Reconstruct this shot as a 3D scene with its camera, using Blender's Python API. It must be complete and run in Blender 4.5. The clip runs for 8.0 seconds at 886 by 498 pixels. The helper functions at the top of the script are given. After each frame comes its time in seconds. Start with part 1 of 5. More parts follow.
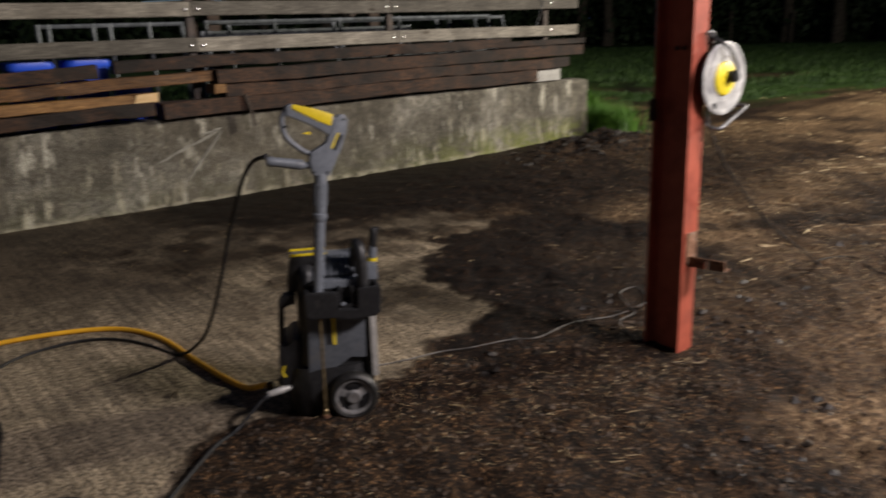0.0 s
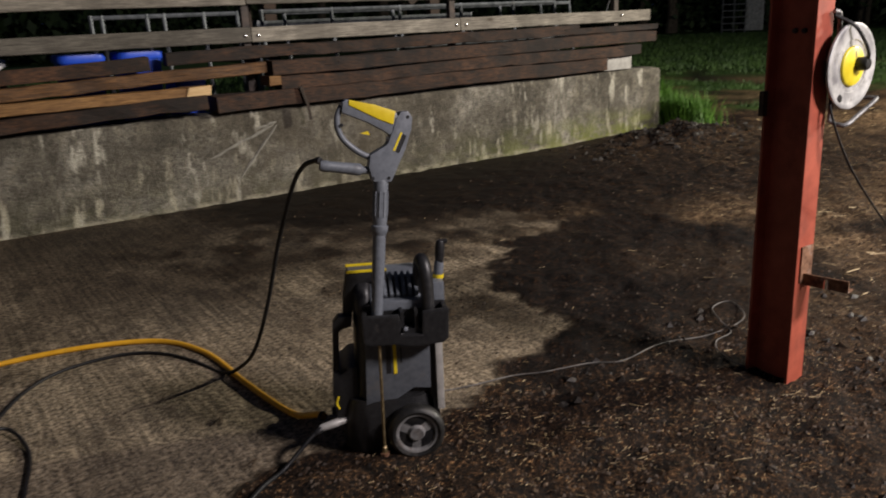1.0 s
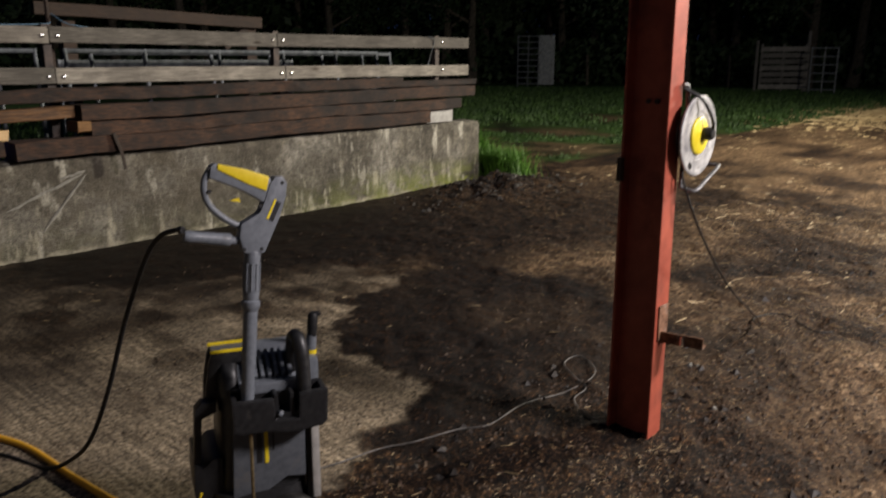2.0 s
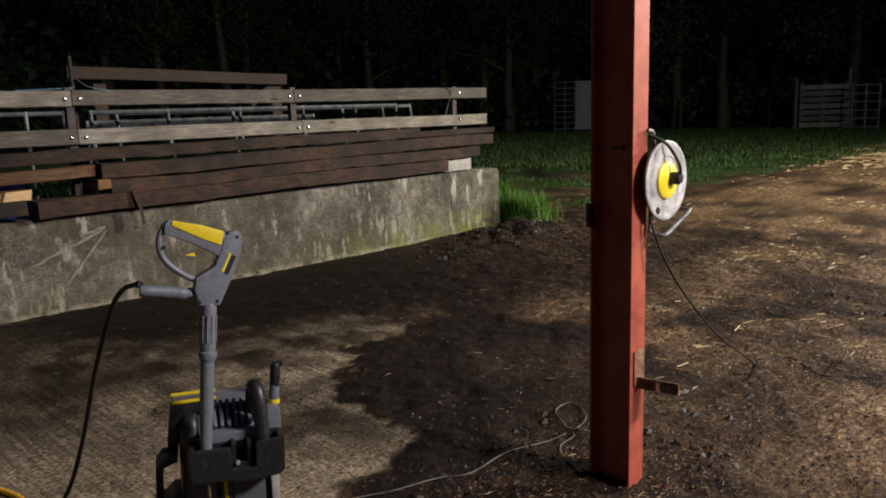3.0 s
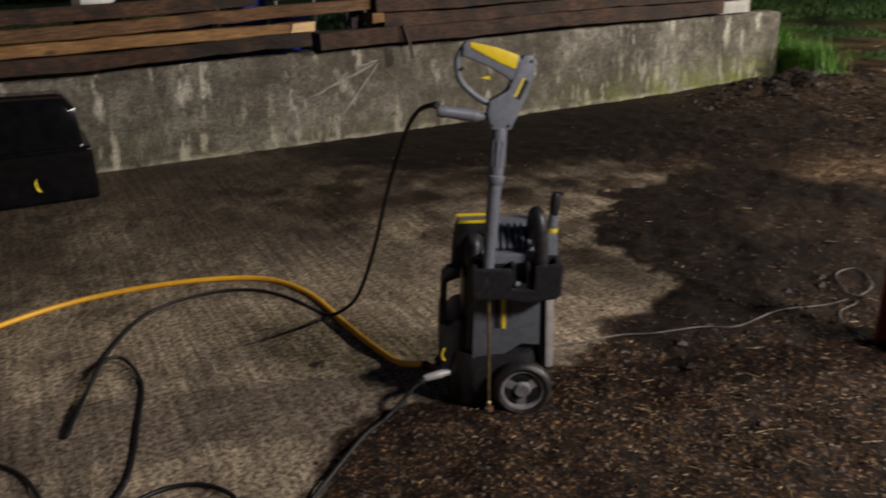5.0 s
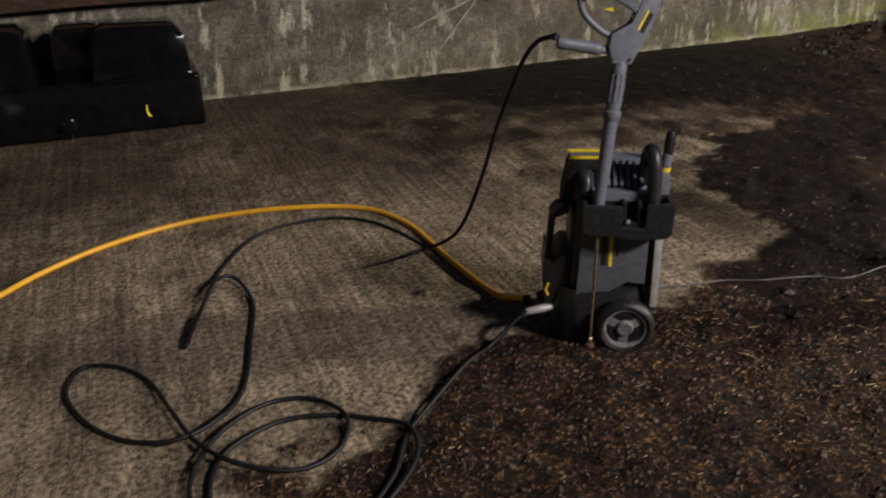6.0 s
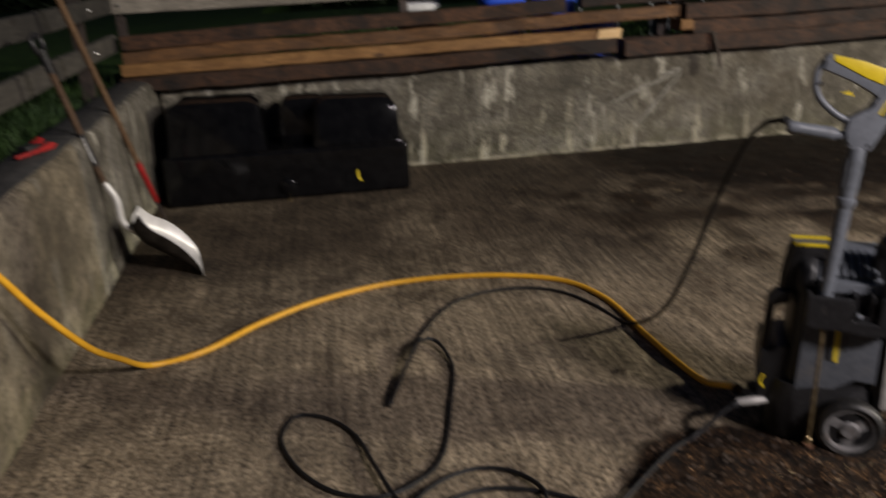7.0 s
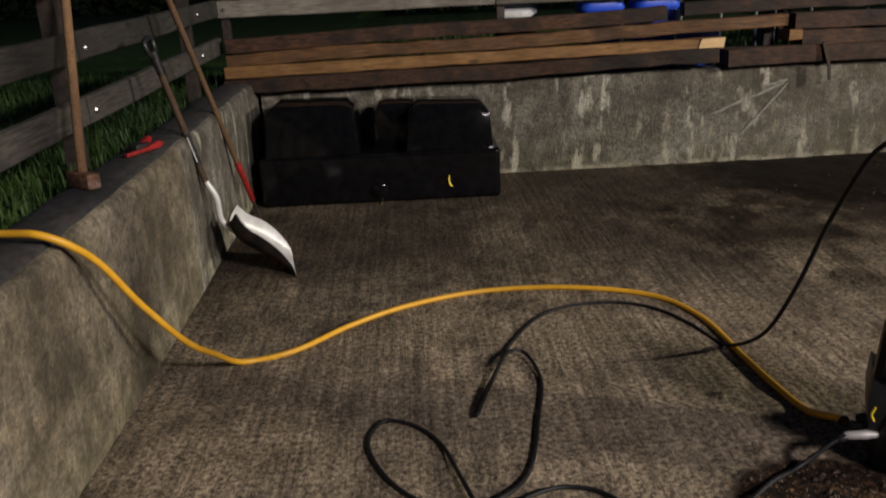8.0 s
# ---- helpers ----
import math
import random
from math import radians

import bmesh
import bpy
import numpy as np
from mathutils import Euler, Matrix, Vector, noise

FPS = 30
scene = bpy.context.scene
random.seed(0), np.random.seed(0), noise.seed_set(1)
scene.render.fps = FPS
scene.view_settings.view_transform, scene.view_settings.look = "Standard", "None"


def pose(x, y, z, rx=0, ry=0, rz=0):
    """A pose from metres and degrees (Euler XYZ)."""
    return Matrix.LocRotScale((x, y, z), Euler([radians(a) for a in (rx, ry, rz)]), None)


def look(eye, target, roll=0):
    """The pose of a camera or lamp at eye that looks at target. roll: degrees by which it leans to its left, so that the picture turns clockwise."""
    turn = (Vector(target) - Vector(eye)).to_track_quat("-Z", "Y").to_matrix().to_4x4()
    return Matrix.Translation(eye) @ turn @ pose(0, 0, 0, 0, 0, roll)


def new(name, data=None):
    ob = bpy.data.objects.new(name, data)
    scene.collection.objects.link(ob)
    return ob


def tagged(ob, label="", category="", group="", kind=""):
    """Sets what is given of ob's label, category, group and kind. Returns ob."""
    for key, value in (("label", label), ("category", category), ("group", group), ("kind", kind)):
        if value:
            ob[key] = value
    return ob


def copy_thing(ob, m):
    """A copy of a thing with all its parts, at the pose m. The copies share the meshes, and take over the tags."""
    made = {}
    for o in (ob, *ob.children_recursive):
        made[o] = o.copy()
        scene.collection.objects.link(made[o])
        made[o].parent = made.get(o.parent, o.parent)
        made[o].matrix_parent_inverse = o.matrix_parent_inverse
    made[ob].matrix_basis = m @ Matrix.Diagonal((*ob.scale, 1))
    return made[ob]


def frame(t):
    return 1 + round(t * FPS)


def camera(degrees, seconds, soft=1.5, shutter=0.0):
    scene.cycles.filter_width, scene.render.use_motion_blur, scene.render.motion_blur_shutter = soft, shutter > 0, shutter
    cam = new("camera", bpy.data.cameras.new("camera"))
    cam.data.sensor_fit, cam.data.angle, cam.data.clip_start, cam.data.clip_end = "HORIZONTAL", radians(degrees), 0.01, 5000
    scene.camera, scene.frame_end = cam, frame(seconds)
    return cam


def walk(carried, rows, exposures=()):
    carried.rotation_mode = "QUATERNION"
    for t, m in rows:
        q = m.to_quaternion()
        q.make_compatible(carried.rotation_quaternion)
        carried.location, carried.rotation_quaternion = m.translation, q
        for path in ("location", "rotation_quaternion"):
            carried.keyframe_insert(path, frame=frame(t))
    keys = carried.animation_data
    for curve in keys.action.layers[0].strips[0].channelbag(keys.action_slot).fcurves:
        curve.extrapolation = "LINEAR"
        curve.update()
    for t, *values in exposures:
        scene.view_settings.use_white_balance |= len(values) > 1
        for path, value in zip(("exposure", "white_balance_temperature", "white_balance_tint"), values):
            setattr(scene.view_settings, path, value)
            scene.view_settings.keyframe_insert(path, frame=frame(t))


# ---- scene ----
cam = camera(57.8, 8.0, 1.8, 0.5)
PATH = [
    (0, (-0.978, -6.642, 1.452), (0.202, -5.12, 0.914), -1.8),
    (0.5, (-0.912, -6.456, 1.434), (0.102, -4.828, 0.87), -3.6),
    (1, (-0.785, -6.281, 1.432), (0.279, -4.682, 0.875), -2.5),
    (1.5, (-0.792, -6.101, 1.434), (0.51, -4.682, 0.896), -0.4),
    (2, (-0.858, -6.012, 1.484), (0.588, -4.71, 1.021), 0.1),
    (2.2, (-0.838, -6.030, 1.497), (0.630, -4.737, 1.081), 0.4),
    (3.3, (-0.664, -6.300, 1.498), (0.686, -4.867, 1.146), -2.7),
    (3.5, (-0.659, -6.308, 1.501), (0.675, -4.866, 1.127), -3.3),
    (4, (-0.689, -6.286, 1.487), (0.579, -4.805, 1.042), -3.0),
    (4.5, (-0.746, -6.247, 1.448), (0.315, -4.657, 0.86), -2.4),
    (5, (-0.811, -6.148, 1.435), (0.046, -4.476, 0.749), -1.9),
    (5.2, (-0.836, -6.123, 1.436), (-0.032, -4.429, 0.738), -1.6),
    (6.3, (-0.926, -6.135, 1.416), (-0.336, -4.420, 0.573), -2.2),
    (6.5, (-0.934, -6.128, 1.42), (-0.406, -4.389, 0.585), -2.7),
    (7, (-1.015, -6.121, 1.463), (-0.759, -4.248, 0.811), -2.9),
    (7.5, (-1.045, -6.097, 1.479), (-0.973, -4.178, 0.921), -2.6),
    (8, (-1.05, -6.086, 1.469), (-0.997, -4.189, 0.839), -2.6),
]
walk(cam, [(t, look(eye, target, roll)) for t, eye, target, roll in PATH])

# ---- world and lights ----
world = bpy.data.worlds.new("dusk")
scene.world = world
world.use_nodes = True
wn = world.node_tree.nodes
wn["Background"].inputs[0].default_value = (0.10, 0.17, 0.42, 1)
wn["Background"].inputs[1].default_value = 0.055


def floodlight(name, eye, target, wide, tall, power, colour):
    data = bpy.data.lights.new(name, "AREA")
    data.shape, data.size, data.size_y = "RECTANGLE", wide, tall
    data.energy, data.color = power, colour
    ob = new(name, data)
    ob.matrix_world = look(eye, target)
    return ob


floodlight("barn_light", (3.3, -8.9, 4.0), (2.1, -3.6, 0.0), 1.5, 0.6, 440, (1.0, 0.90, 0.90))
floodlight("yard_light", (13.0, -8.5, 5.0), (11.0, -2.0, 0.0), 1.2, 0.35, 2000, (1.0, 0.92, 0.78))
scene.view_settings.exposure = 0.0


# ---- materials ----
def mat(name, rough=0.6, metal=0.0, spec=0.5):
    m = bpy.data.materials.new(name)
    m.use_nodes = True
    b = m.node_tree.nodes["Principled BSDF"]
    b.inputs["Roughness"].default_value = rough
    b.inputs["Metallic"].default_value = metal
    b.inputs["Specular IOR Level"].default_value = spec
    return m, m.node_tree, b


def node(nt, kind, **values):
    n = nt.nodes.new(kind)
    for key, v in values.items():
        n.inputs[key.replace("_", " ")].default_value = v
    return n


def coords(nt, scale=(1, 1, 1), which="Object"):
    tc = nt.nodes.new("ShaderNodeTexCoord")
    mp = nt.nodes.new("ShaderNodeMapping")
    mp.inputs["Scale"].default_value = scale
    nt.links.new(tc.outputs[which], mp.inputs["Vector"])
    return mp.outputs["Vector"]


def noise_of(nt, vec, scale, detail=6.0, rough=0.6):
    n = node(nt, "ShaderNodeTexNoise", Scale=scale, Detail=detail, Roughness=rough)
    nt.links.new(vec, n.inputs["Vector"])
    return n.outputs["Fac"]


def ramp(nt, fac, stops):
    r = nt.nodes.new("ShaderNodeValToRGB")
    e = r.color_ramp.elements
    while len(e) < len(stops):
        e.new(0.5)
    for el, (p, c) in zip(e, stops):
        el.position = p
        el.color = (*c, 1) if len(c) == 3 else c
    nt.links.new(fac, r.inputs["Fac"])
    return r.outputs["Color"]


def mix(nt, a, b, fac, mode="MIX"):
    m = nt.nodes.new("ShaderNodeMix")
    m.data_type, m.blend_type = "RGBA", mode
    for sock, v in ((m.inputs[0], fac), (m.inputs[6], a), (m.inputs[7], b)):
        if isinstance(v, (int, float)):
            sock.default_value = v
        elif isinstance(v, tuple):
            sock.default_value = (*v, 1)
        else:
            nt.links.new(v, sock)
    return m.outputs[2]


def math_of(nt, op, a, b=0.0, clamp=False):
    m = nt.nodes.new("ShaderNodeMath")
    m.operation, m.use_clamp = op, clamp
    for sock, v in ((m.inputs[0], a), (m.inputs[1], b)):
        if isinstance(v, (int, float)):
            sock.default_value = v
        else:
            nt.links.new(v, sock)
    return m.outputs[0]


def bump(nt, bsdf, height, strength, distance):
    b = node(nt, "ShaderNodeBump", Strength=strength, Distance=distance)
    nt.links.new(height, b.inputs["Height"])
    nt.links.new(b.outputs["Normal"], bsdf.inputs["Normal"])


def plain(name, c1, c2, rough=0.5, metal=0.0, scale=30.0, bumpy=0.15, spec=0.5, dirt=None, dirt_scale=7.0, dirt_at=(0.55, 0.7)):
    """A surface with fine mottling between two colours and, if given, patches of dirt."""
    m, nt, b = mat(name, rough, metal, spec)
    v = coords(nt)
    n = noise_of(nt, v, scale)
    col = ramp(nt, n, [(0.35, c1), (0.65, c2)])
    if dirt:
        d = noise_of(nt, v, dirt_scale, 8.0, 0.7)
        f = ramp(nt, d, [(dirt_at[0], (0, 0, 0)), (dirt_at[1], (1, 1, 1))])
        col = mix(nt, col, dirt, f)
        nt.links.new(ramp(nt, d, [(dirt_at[0], (rough,) * 3), (dirt_at[1], (0.85,) * 3)]), b.inputs["Roughness"])
    nt.links.new(col, b.inputs["Base Color"])
    bump(nt, b, n, bumpy, 0.004)
    return m


def wood(name, dark, light, knots, rough=0.75, along=(1.2, 14, 14), stain=0.5):
    """Sawn timber with its grain along local x."""
    m, nt, b = mat(name, rough)
    info = nt.nodes.new("ShaderNodeObjectInfo")
    v0 = coords(nt)
    shift = nt.nodes.new("ShaderNodeVectorMath")
    shift.operation = "ADD"
    comb = nt.nodes.new("ShaderNodeCombineXYZ")
    r = math_of(nt, "MULTIPLY", info.outputs["Random"], 40.0)
    for i in range(3):
        nt.links.new(r, comb.inputs[i])
    nt.links.new(v0, shift.inputs[0])
    nt.links.new(comb.outputs[0], shift.inputs[1])
    v = shift.outputs[0]
    mp = nt.nodes.new("ShaderNodeMapping")
    mp.inputs["Scale"].default_value = along
    nt.links.new(v, mp.inputs["Vector"])
    grain = noise_of(nt, mp.outputs[0], 6.0, 8.0, 0.65)
    col = ramp(nt, grain, [(0.3, dark), (0.7, light)])
    blotch = noise_of(nt, v, 2.6, 5.0, 0.65)
    col = mix(nt, col, dark, math_of(nt, "MULTIPLY", ramp(nt, blotch, [(0.40, (0, 0, 0)), (0.60, (1, 1, 1))]), stain))
    kn = nt.nodes.new("ShaderNodeTexVoronoi")
    kn.inputs["Scale"].default_value = 2.2
    mk = nt.nodes.new("ShaderNodeMapping")
    mk.inputs["Scale"].default_value = (1.0, 2.4, 2.4)
    nt.links.new(v, mk.inputs["Vector"])
    nt.links.new(mk.outputs[0], kn.inputs["Vector"])
    col = mix(nt, col, knots, ramp(nt, kn.outputs["Distance"], [(0.05, (0.85,) * 3), (0.13, (0, 0, 0))]))
    tone = ramp(nt, info.outputs["Random"], [(0.0, (0.55,) * 3), (1.0, (1.45,) * 3)])
    col = mix(nt, col, tone, 1.0, "MULTIPLY")
    nt.links.new(col, b.inputs["Base Color"])
    bump(nt, b, grain, 0.8, 0.010)
    return m


M_SLEEPER = wood("creosoted_oak", (0.005, 0.003, 0.002), (0.095, 0.041, 0.017), (0.004, 0.003, 0.002), 0.8, (2.2, 9, 9), stain=0.85)
M_YELLOW = wood("sawn_larch", (0.17, 0.078, 0.022), (0.56, 0.30, 0.10), (0.06, 0.028, 0.012), 0.7, stain=0.5)
M_FRESHCUT = wood("fresh_cut_larch", (0.42, 0.27, 0.12), (0.62, 0.45, 0.25), (0.3, 0.17, 0.07), 0.75, stain=0.3)
M_RAIL = wood("weathered_rail", (0.075, 0.066, 0.054), (0.28, 0.255, 0.21), (0.045, 0.033, 0.022), 0.85, stain=0.6)
M_HANDLE = wood("ash_handle", (0.11, 0.058, 0.026), (0.31, 0.18, 0.085), (0.12, 0.06, 0.028), 0.6, (3, 30, 30))
# Darker rail copy: the west side's weak light is coloured in, with lichen.
M_RAILWEST = wood("shaded_lichened_rail", (0.018, 0.016, 0.013), (0.10, 0.09, 0.073), (0.02, 0.015, 0.01), 0.9, stain=0.7)
M_ORANGE = wood("stained_larch", (0.045, 0.02, 0.007), (0.34, 0.16, 0.05), (0.03, 0.014, 0.007), 0.7, stain=0.65)
M_BROWNTIMBER = wood("brown_timber", (0.014, 0.008, 0.005), (0.055, 0.03, 0.016), (0.03, 0.015, 0.01), 0.75)
M_GREYPLANK = wood("grey_plank", (0.06, 0.058, 0.055), (0.22, 0.205, 0.19), (0.03, 0.03, 0.03), 0.85)
M_BARK = plain("bark", (0.03, 0.024, 0.018), (0.10, 0.085, 0.065), 0.95, scale=9, bumpy=0.8)
M_LEAF = plain("leaf", (0.012, 0.03, 0.010), (0.03, 0.055, 0.018), 0.7, scale=1.5, bumpy=0.0)
M_GALV = plain("galvanised_steel", (0.08, 0.09, 0.10), (0.2, 0.215, 0.23), 0.5, 0.5, 12, 0.1, dirt=(0.1, 0.09, 0.08), dirt_scale=5)
M_STEELDARK = plain("dark_steel", (0.035, 0.03, 0.028), (0.08, 0.06, 0.05), 0.6, 0.5, 20, 0.2)
M_RUST = plain("rusty_steel", (0.09, 0.04, 0.02), (0.32, 0.17, 0.1), 0.75, 0.3, 35, 0.5, dirt=(0.42, 0.33, 0.27), dirt_scale=22)
M_BOLT = plain("bolt_zinc", (0.6, 0.6, 0.58), (0.8, 0.8, 0.78), 0.25, 1.0, 40, 0.05)
M_BLACKPLASTIC = plain("black_plastic", (0.012, 0.012, 0.013), (0.024, 0.024, 0.025), 0.42, 0, 60, 0.12, dirt=(0.07, 0.06, 0.05), dirt_scale=9, dirt_at=(0.6, 0.8))
M_GREYPLASTIC = plain("grey_plastic", (0.085, 0.094, 0.108), (0.12, 0.13, 0.145), 0.42, 0, 70, 0.12, dirt=(0.17, 0.15, 0.12), dirt_scale=8, dirt_at=(0.58, 0.85))
M_GUNGREY = plain("gun_grey_plastic", (0.135, 0.15, 0.17), (0.18, 0.196, 0.22), 0.42, 0, 70, 0.12, dirt=(0.13, 0.12, 0.11), dirt_scale=14, dirt_at=(0.6, 0.85))
M_YELLOWPLASTIC = plain("yellow_plastic", (0.75, 0.55, 0.012), (0.85, 0.66, 0.03), 0.4, 0, 40, 0.05, dirt=(0.35, 0.25, 0.05), dirt_scale=20, dirt_at=(0.66, 0.85))
M_ALU = plain("dull_aluminium", (0.5, 0.49, 0.46), (0.68, 0.66, 0.62), 0.45, 0.35, 25, 0.1, dirt=(0.16, 0.13, 0.1), dirt_scale=15, dirt_at=(0.58, 0.75))
M_TANK = plain("tank_black", (0.003, 0.003, 0.0035), (0.006, 0.006, 0.0066), 0.11, 0, 14, 0.02, spec=0.27, dirt=(0.010, 0.010, 0.009), dirt_scale=4, dirt_at=(0.6, 0.9))
M_RUBBER = plain("rubber", (0.010, 0.010, 0.010), (0.02, 0.019, 0.018), 0.42, 0, 60, 0.3, dirt=(0.045, 0.036, 0.028), dirt_scale=14)
M_RIM = plain("rim_grey", (0.13, 0.13, 0.13), (0.24, 0.235, 0.23), 0.35, 0, 30, 0.2, dirt=(0.08, 0.06, 0.045), dirt_scale=18, dirt_at=(0.5, 0.7))
M_HOSEYELLOW = plain("yellow_hose", (0.72, 0.36, 0.02), (0.82, 0.44, 0.03), 0.38, 0, 30, 0.1, dirt=(0.35, 0.2, 0.05), dirt_scale=9, dirt_at=(0.6, 0.8))
M_HOSEBLACK = plain("black_hose", (0.006, 0.006, 0.007), (0.014, 0.014, 0.015), 0.5, 0, 60, 0.15, spec=0.3, dirt=(0.03, 0.026, 0.021), dirt_scale=12)
M_TWINE = plain("faded_blue_twine", (0.05, 0.11, 0.17), (0.12, 0.2, 0.27), 0.8, 0, 40, 0.3)
M_CORD = plain("dusty_cord", (0.025, 0.022, 0.019), (0.19, 0.175, 0.16), 0.6, 0, 12, 0.2)
M_REDPAINT = plain("red_oxide_paint", (0.31, 0.062, 0.035), (0.44, 0.098, 0.055), 0.55, 0, 10, 0.25, dirt=(0.12, 0.036, 0.022), dirt_scale=3.5, dirt_at=(0.5, 0.75))
M_REDPLASTIC = plain("red_plastic", (0.2, 0.008, 0.009), (0.36, 0.016, 0.015), 0.45, 0, 20, 0.1)
M_BLUEPLASTIC = plain("blue_plastic", (0.02, 0.08, 0.62), (0.03, 0.11, 0.75), 0.4, 0, 10, 0.05)
M_WHITEPLASTIC = plain("white_plastic", (0.62, 0.63, 0.64), (0.78, 0.78, 0.77), 0.45, 0, 10, 0.1, dirt=(0.3, 0.28, 0.25), dirt_scale=9)
M_WHITEALU = plain("shovel_aluminium", (0.6, 0.59, 0.57), (0.8, 0.79, 0.77), 0.42, 0.25, 10, 0.15, dirt=(0.33, 0.3, 0.26), dirt_scale=6, dirt_at=(0.6, 0.75))
M_TUBEDULL = plain("dull_tube", (0.06, 0.06, 0.06), (0.3, 0.3, 0.3), 0.55, 0.5, 45, 0.3, dirt=(0.05, 0.045, 0.04), dirt_scale=30)
M_REELGREY = plain("reel_galvanised", (0.3, 0.3, 0.3), (0.68, 0.68, 0.66), 0.5, 0.3, 13, 0.2, dirt=(0.22, 0.2, 0.18), dirt_scale=16)
M_REELYELLOW = plain("reel_yellow", (0.85, 0.68, 0.02), (0.95, 0.8, 0.06), 0.4, 0, 30, 0.05, dirt=(0.4, 0.3, 0.05), dirt_scale=24, dirt_at=(0.68, 0.8))
M_BRASS = plain("dirty_brass", (0.22, 0.16, 0.08), (0.42, 0.33, 0.18), 0.45, 0.8, 40, 0.1)
M_BLOCK = plain("concrete_block", (0.3, 0.29, 0.27), (0.44, 0.43, 0.4), 0.9, 0, 25, 0.6)
M_GRASS = plain("grass_blade", (0.010, 0.032, 0.005), (0.045, 0.095, 0.014), 0.7, 0, 1.3, 0.0)
M_STRAW = plain("straw_stalk", (0.24, 0.16, 0.07), (0.55, 0.42, 0.22), 0.6, 0, 3.0, 0.0)
M_GRASSTUFT = plain("young_grass_blade", (0.05, 0.13, 0.012), (0.13, 0.29, 0.035), 0.55, 0, 4.0, 0.0)
M_LIME = plain("scraped_lime", (0.17, 0.163, 0.138), (0.29, 0.275, 0.235), 0.9, 0, 40, 0.3)
M_HEAP = plain("wet_muck", (0.005, 0.004, 0.003), (0.028, 0.018, 0.011), 0.6, 0, 25, 0.8)
# Scoop's outer side: its shade is put into a dark colour, with stains.
M_SHOVELBACK = plain("shaded_stained_metal", (0.010, 0.008, 0.006), (0.03, 0.025, 0.02), 0.6, 0.0, 12, 0.3, spec=0.12, dirt=(0.07, 0.055, 0.04), dirt_scale=22, dirt_at=(0.62, 0.8))
M_SHAFT = wood("dark_shaft", (0.03, 0.017, 0.009), (0.10, 0.055, 0.026), (0.02, 0.012, 0.008), 0.6, (3, 30, 30))
M_CLOD = plain("soil_clod", (0.010, 0.006, 0.004), (0.10, 0.062, 0.034), 0.75, 0, 25, 0.8)


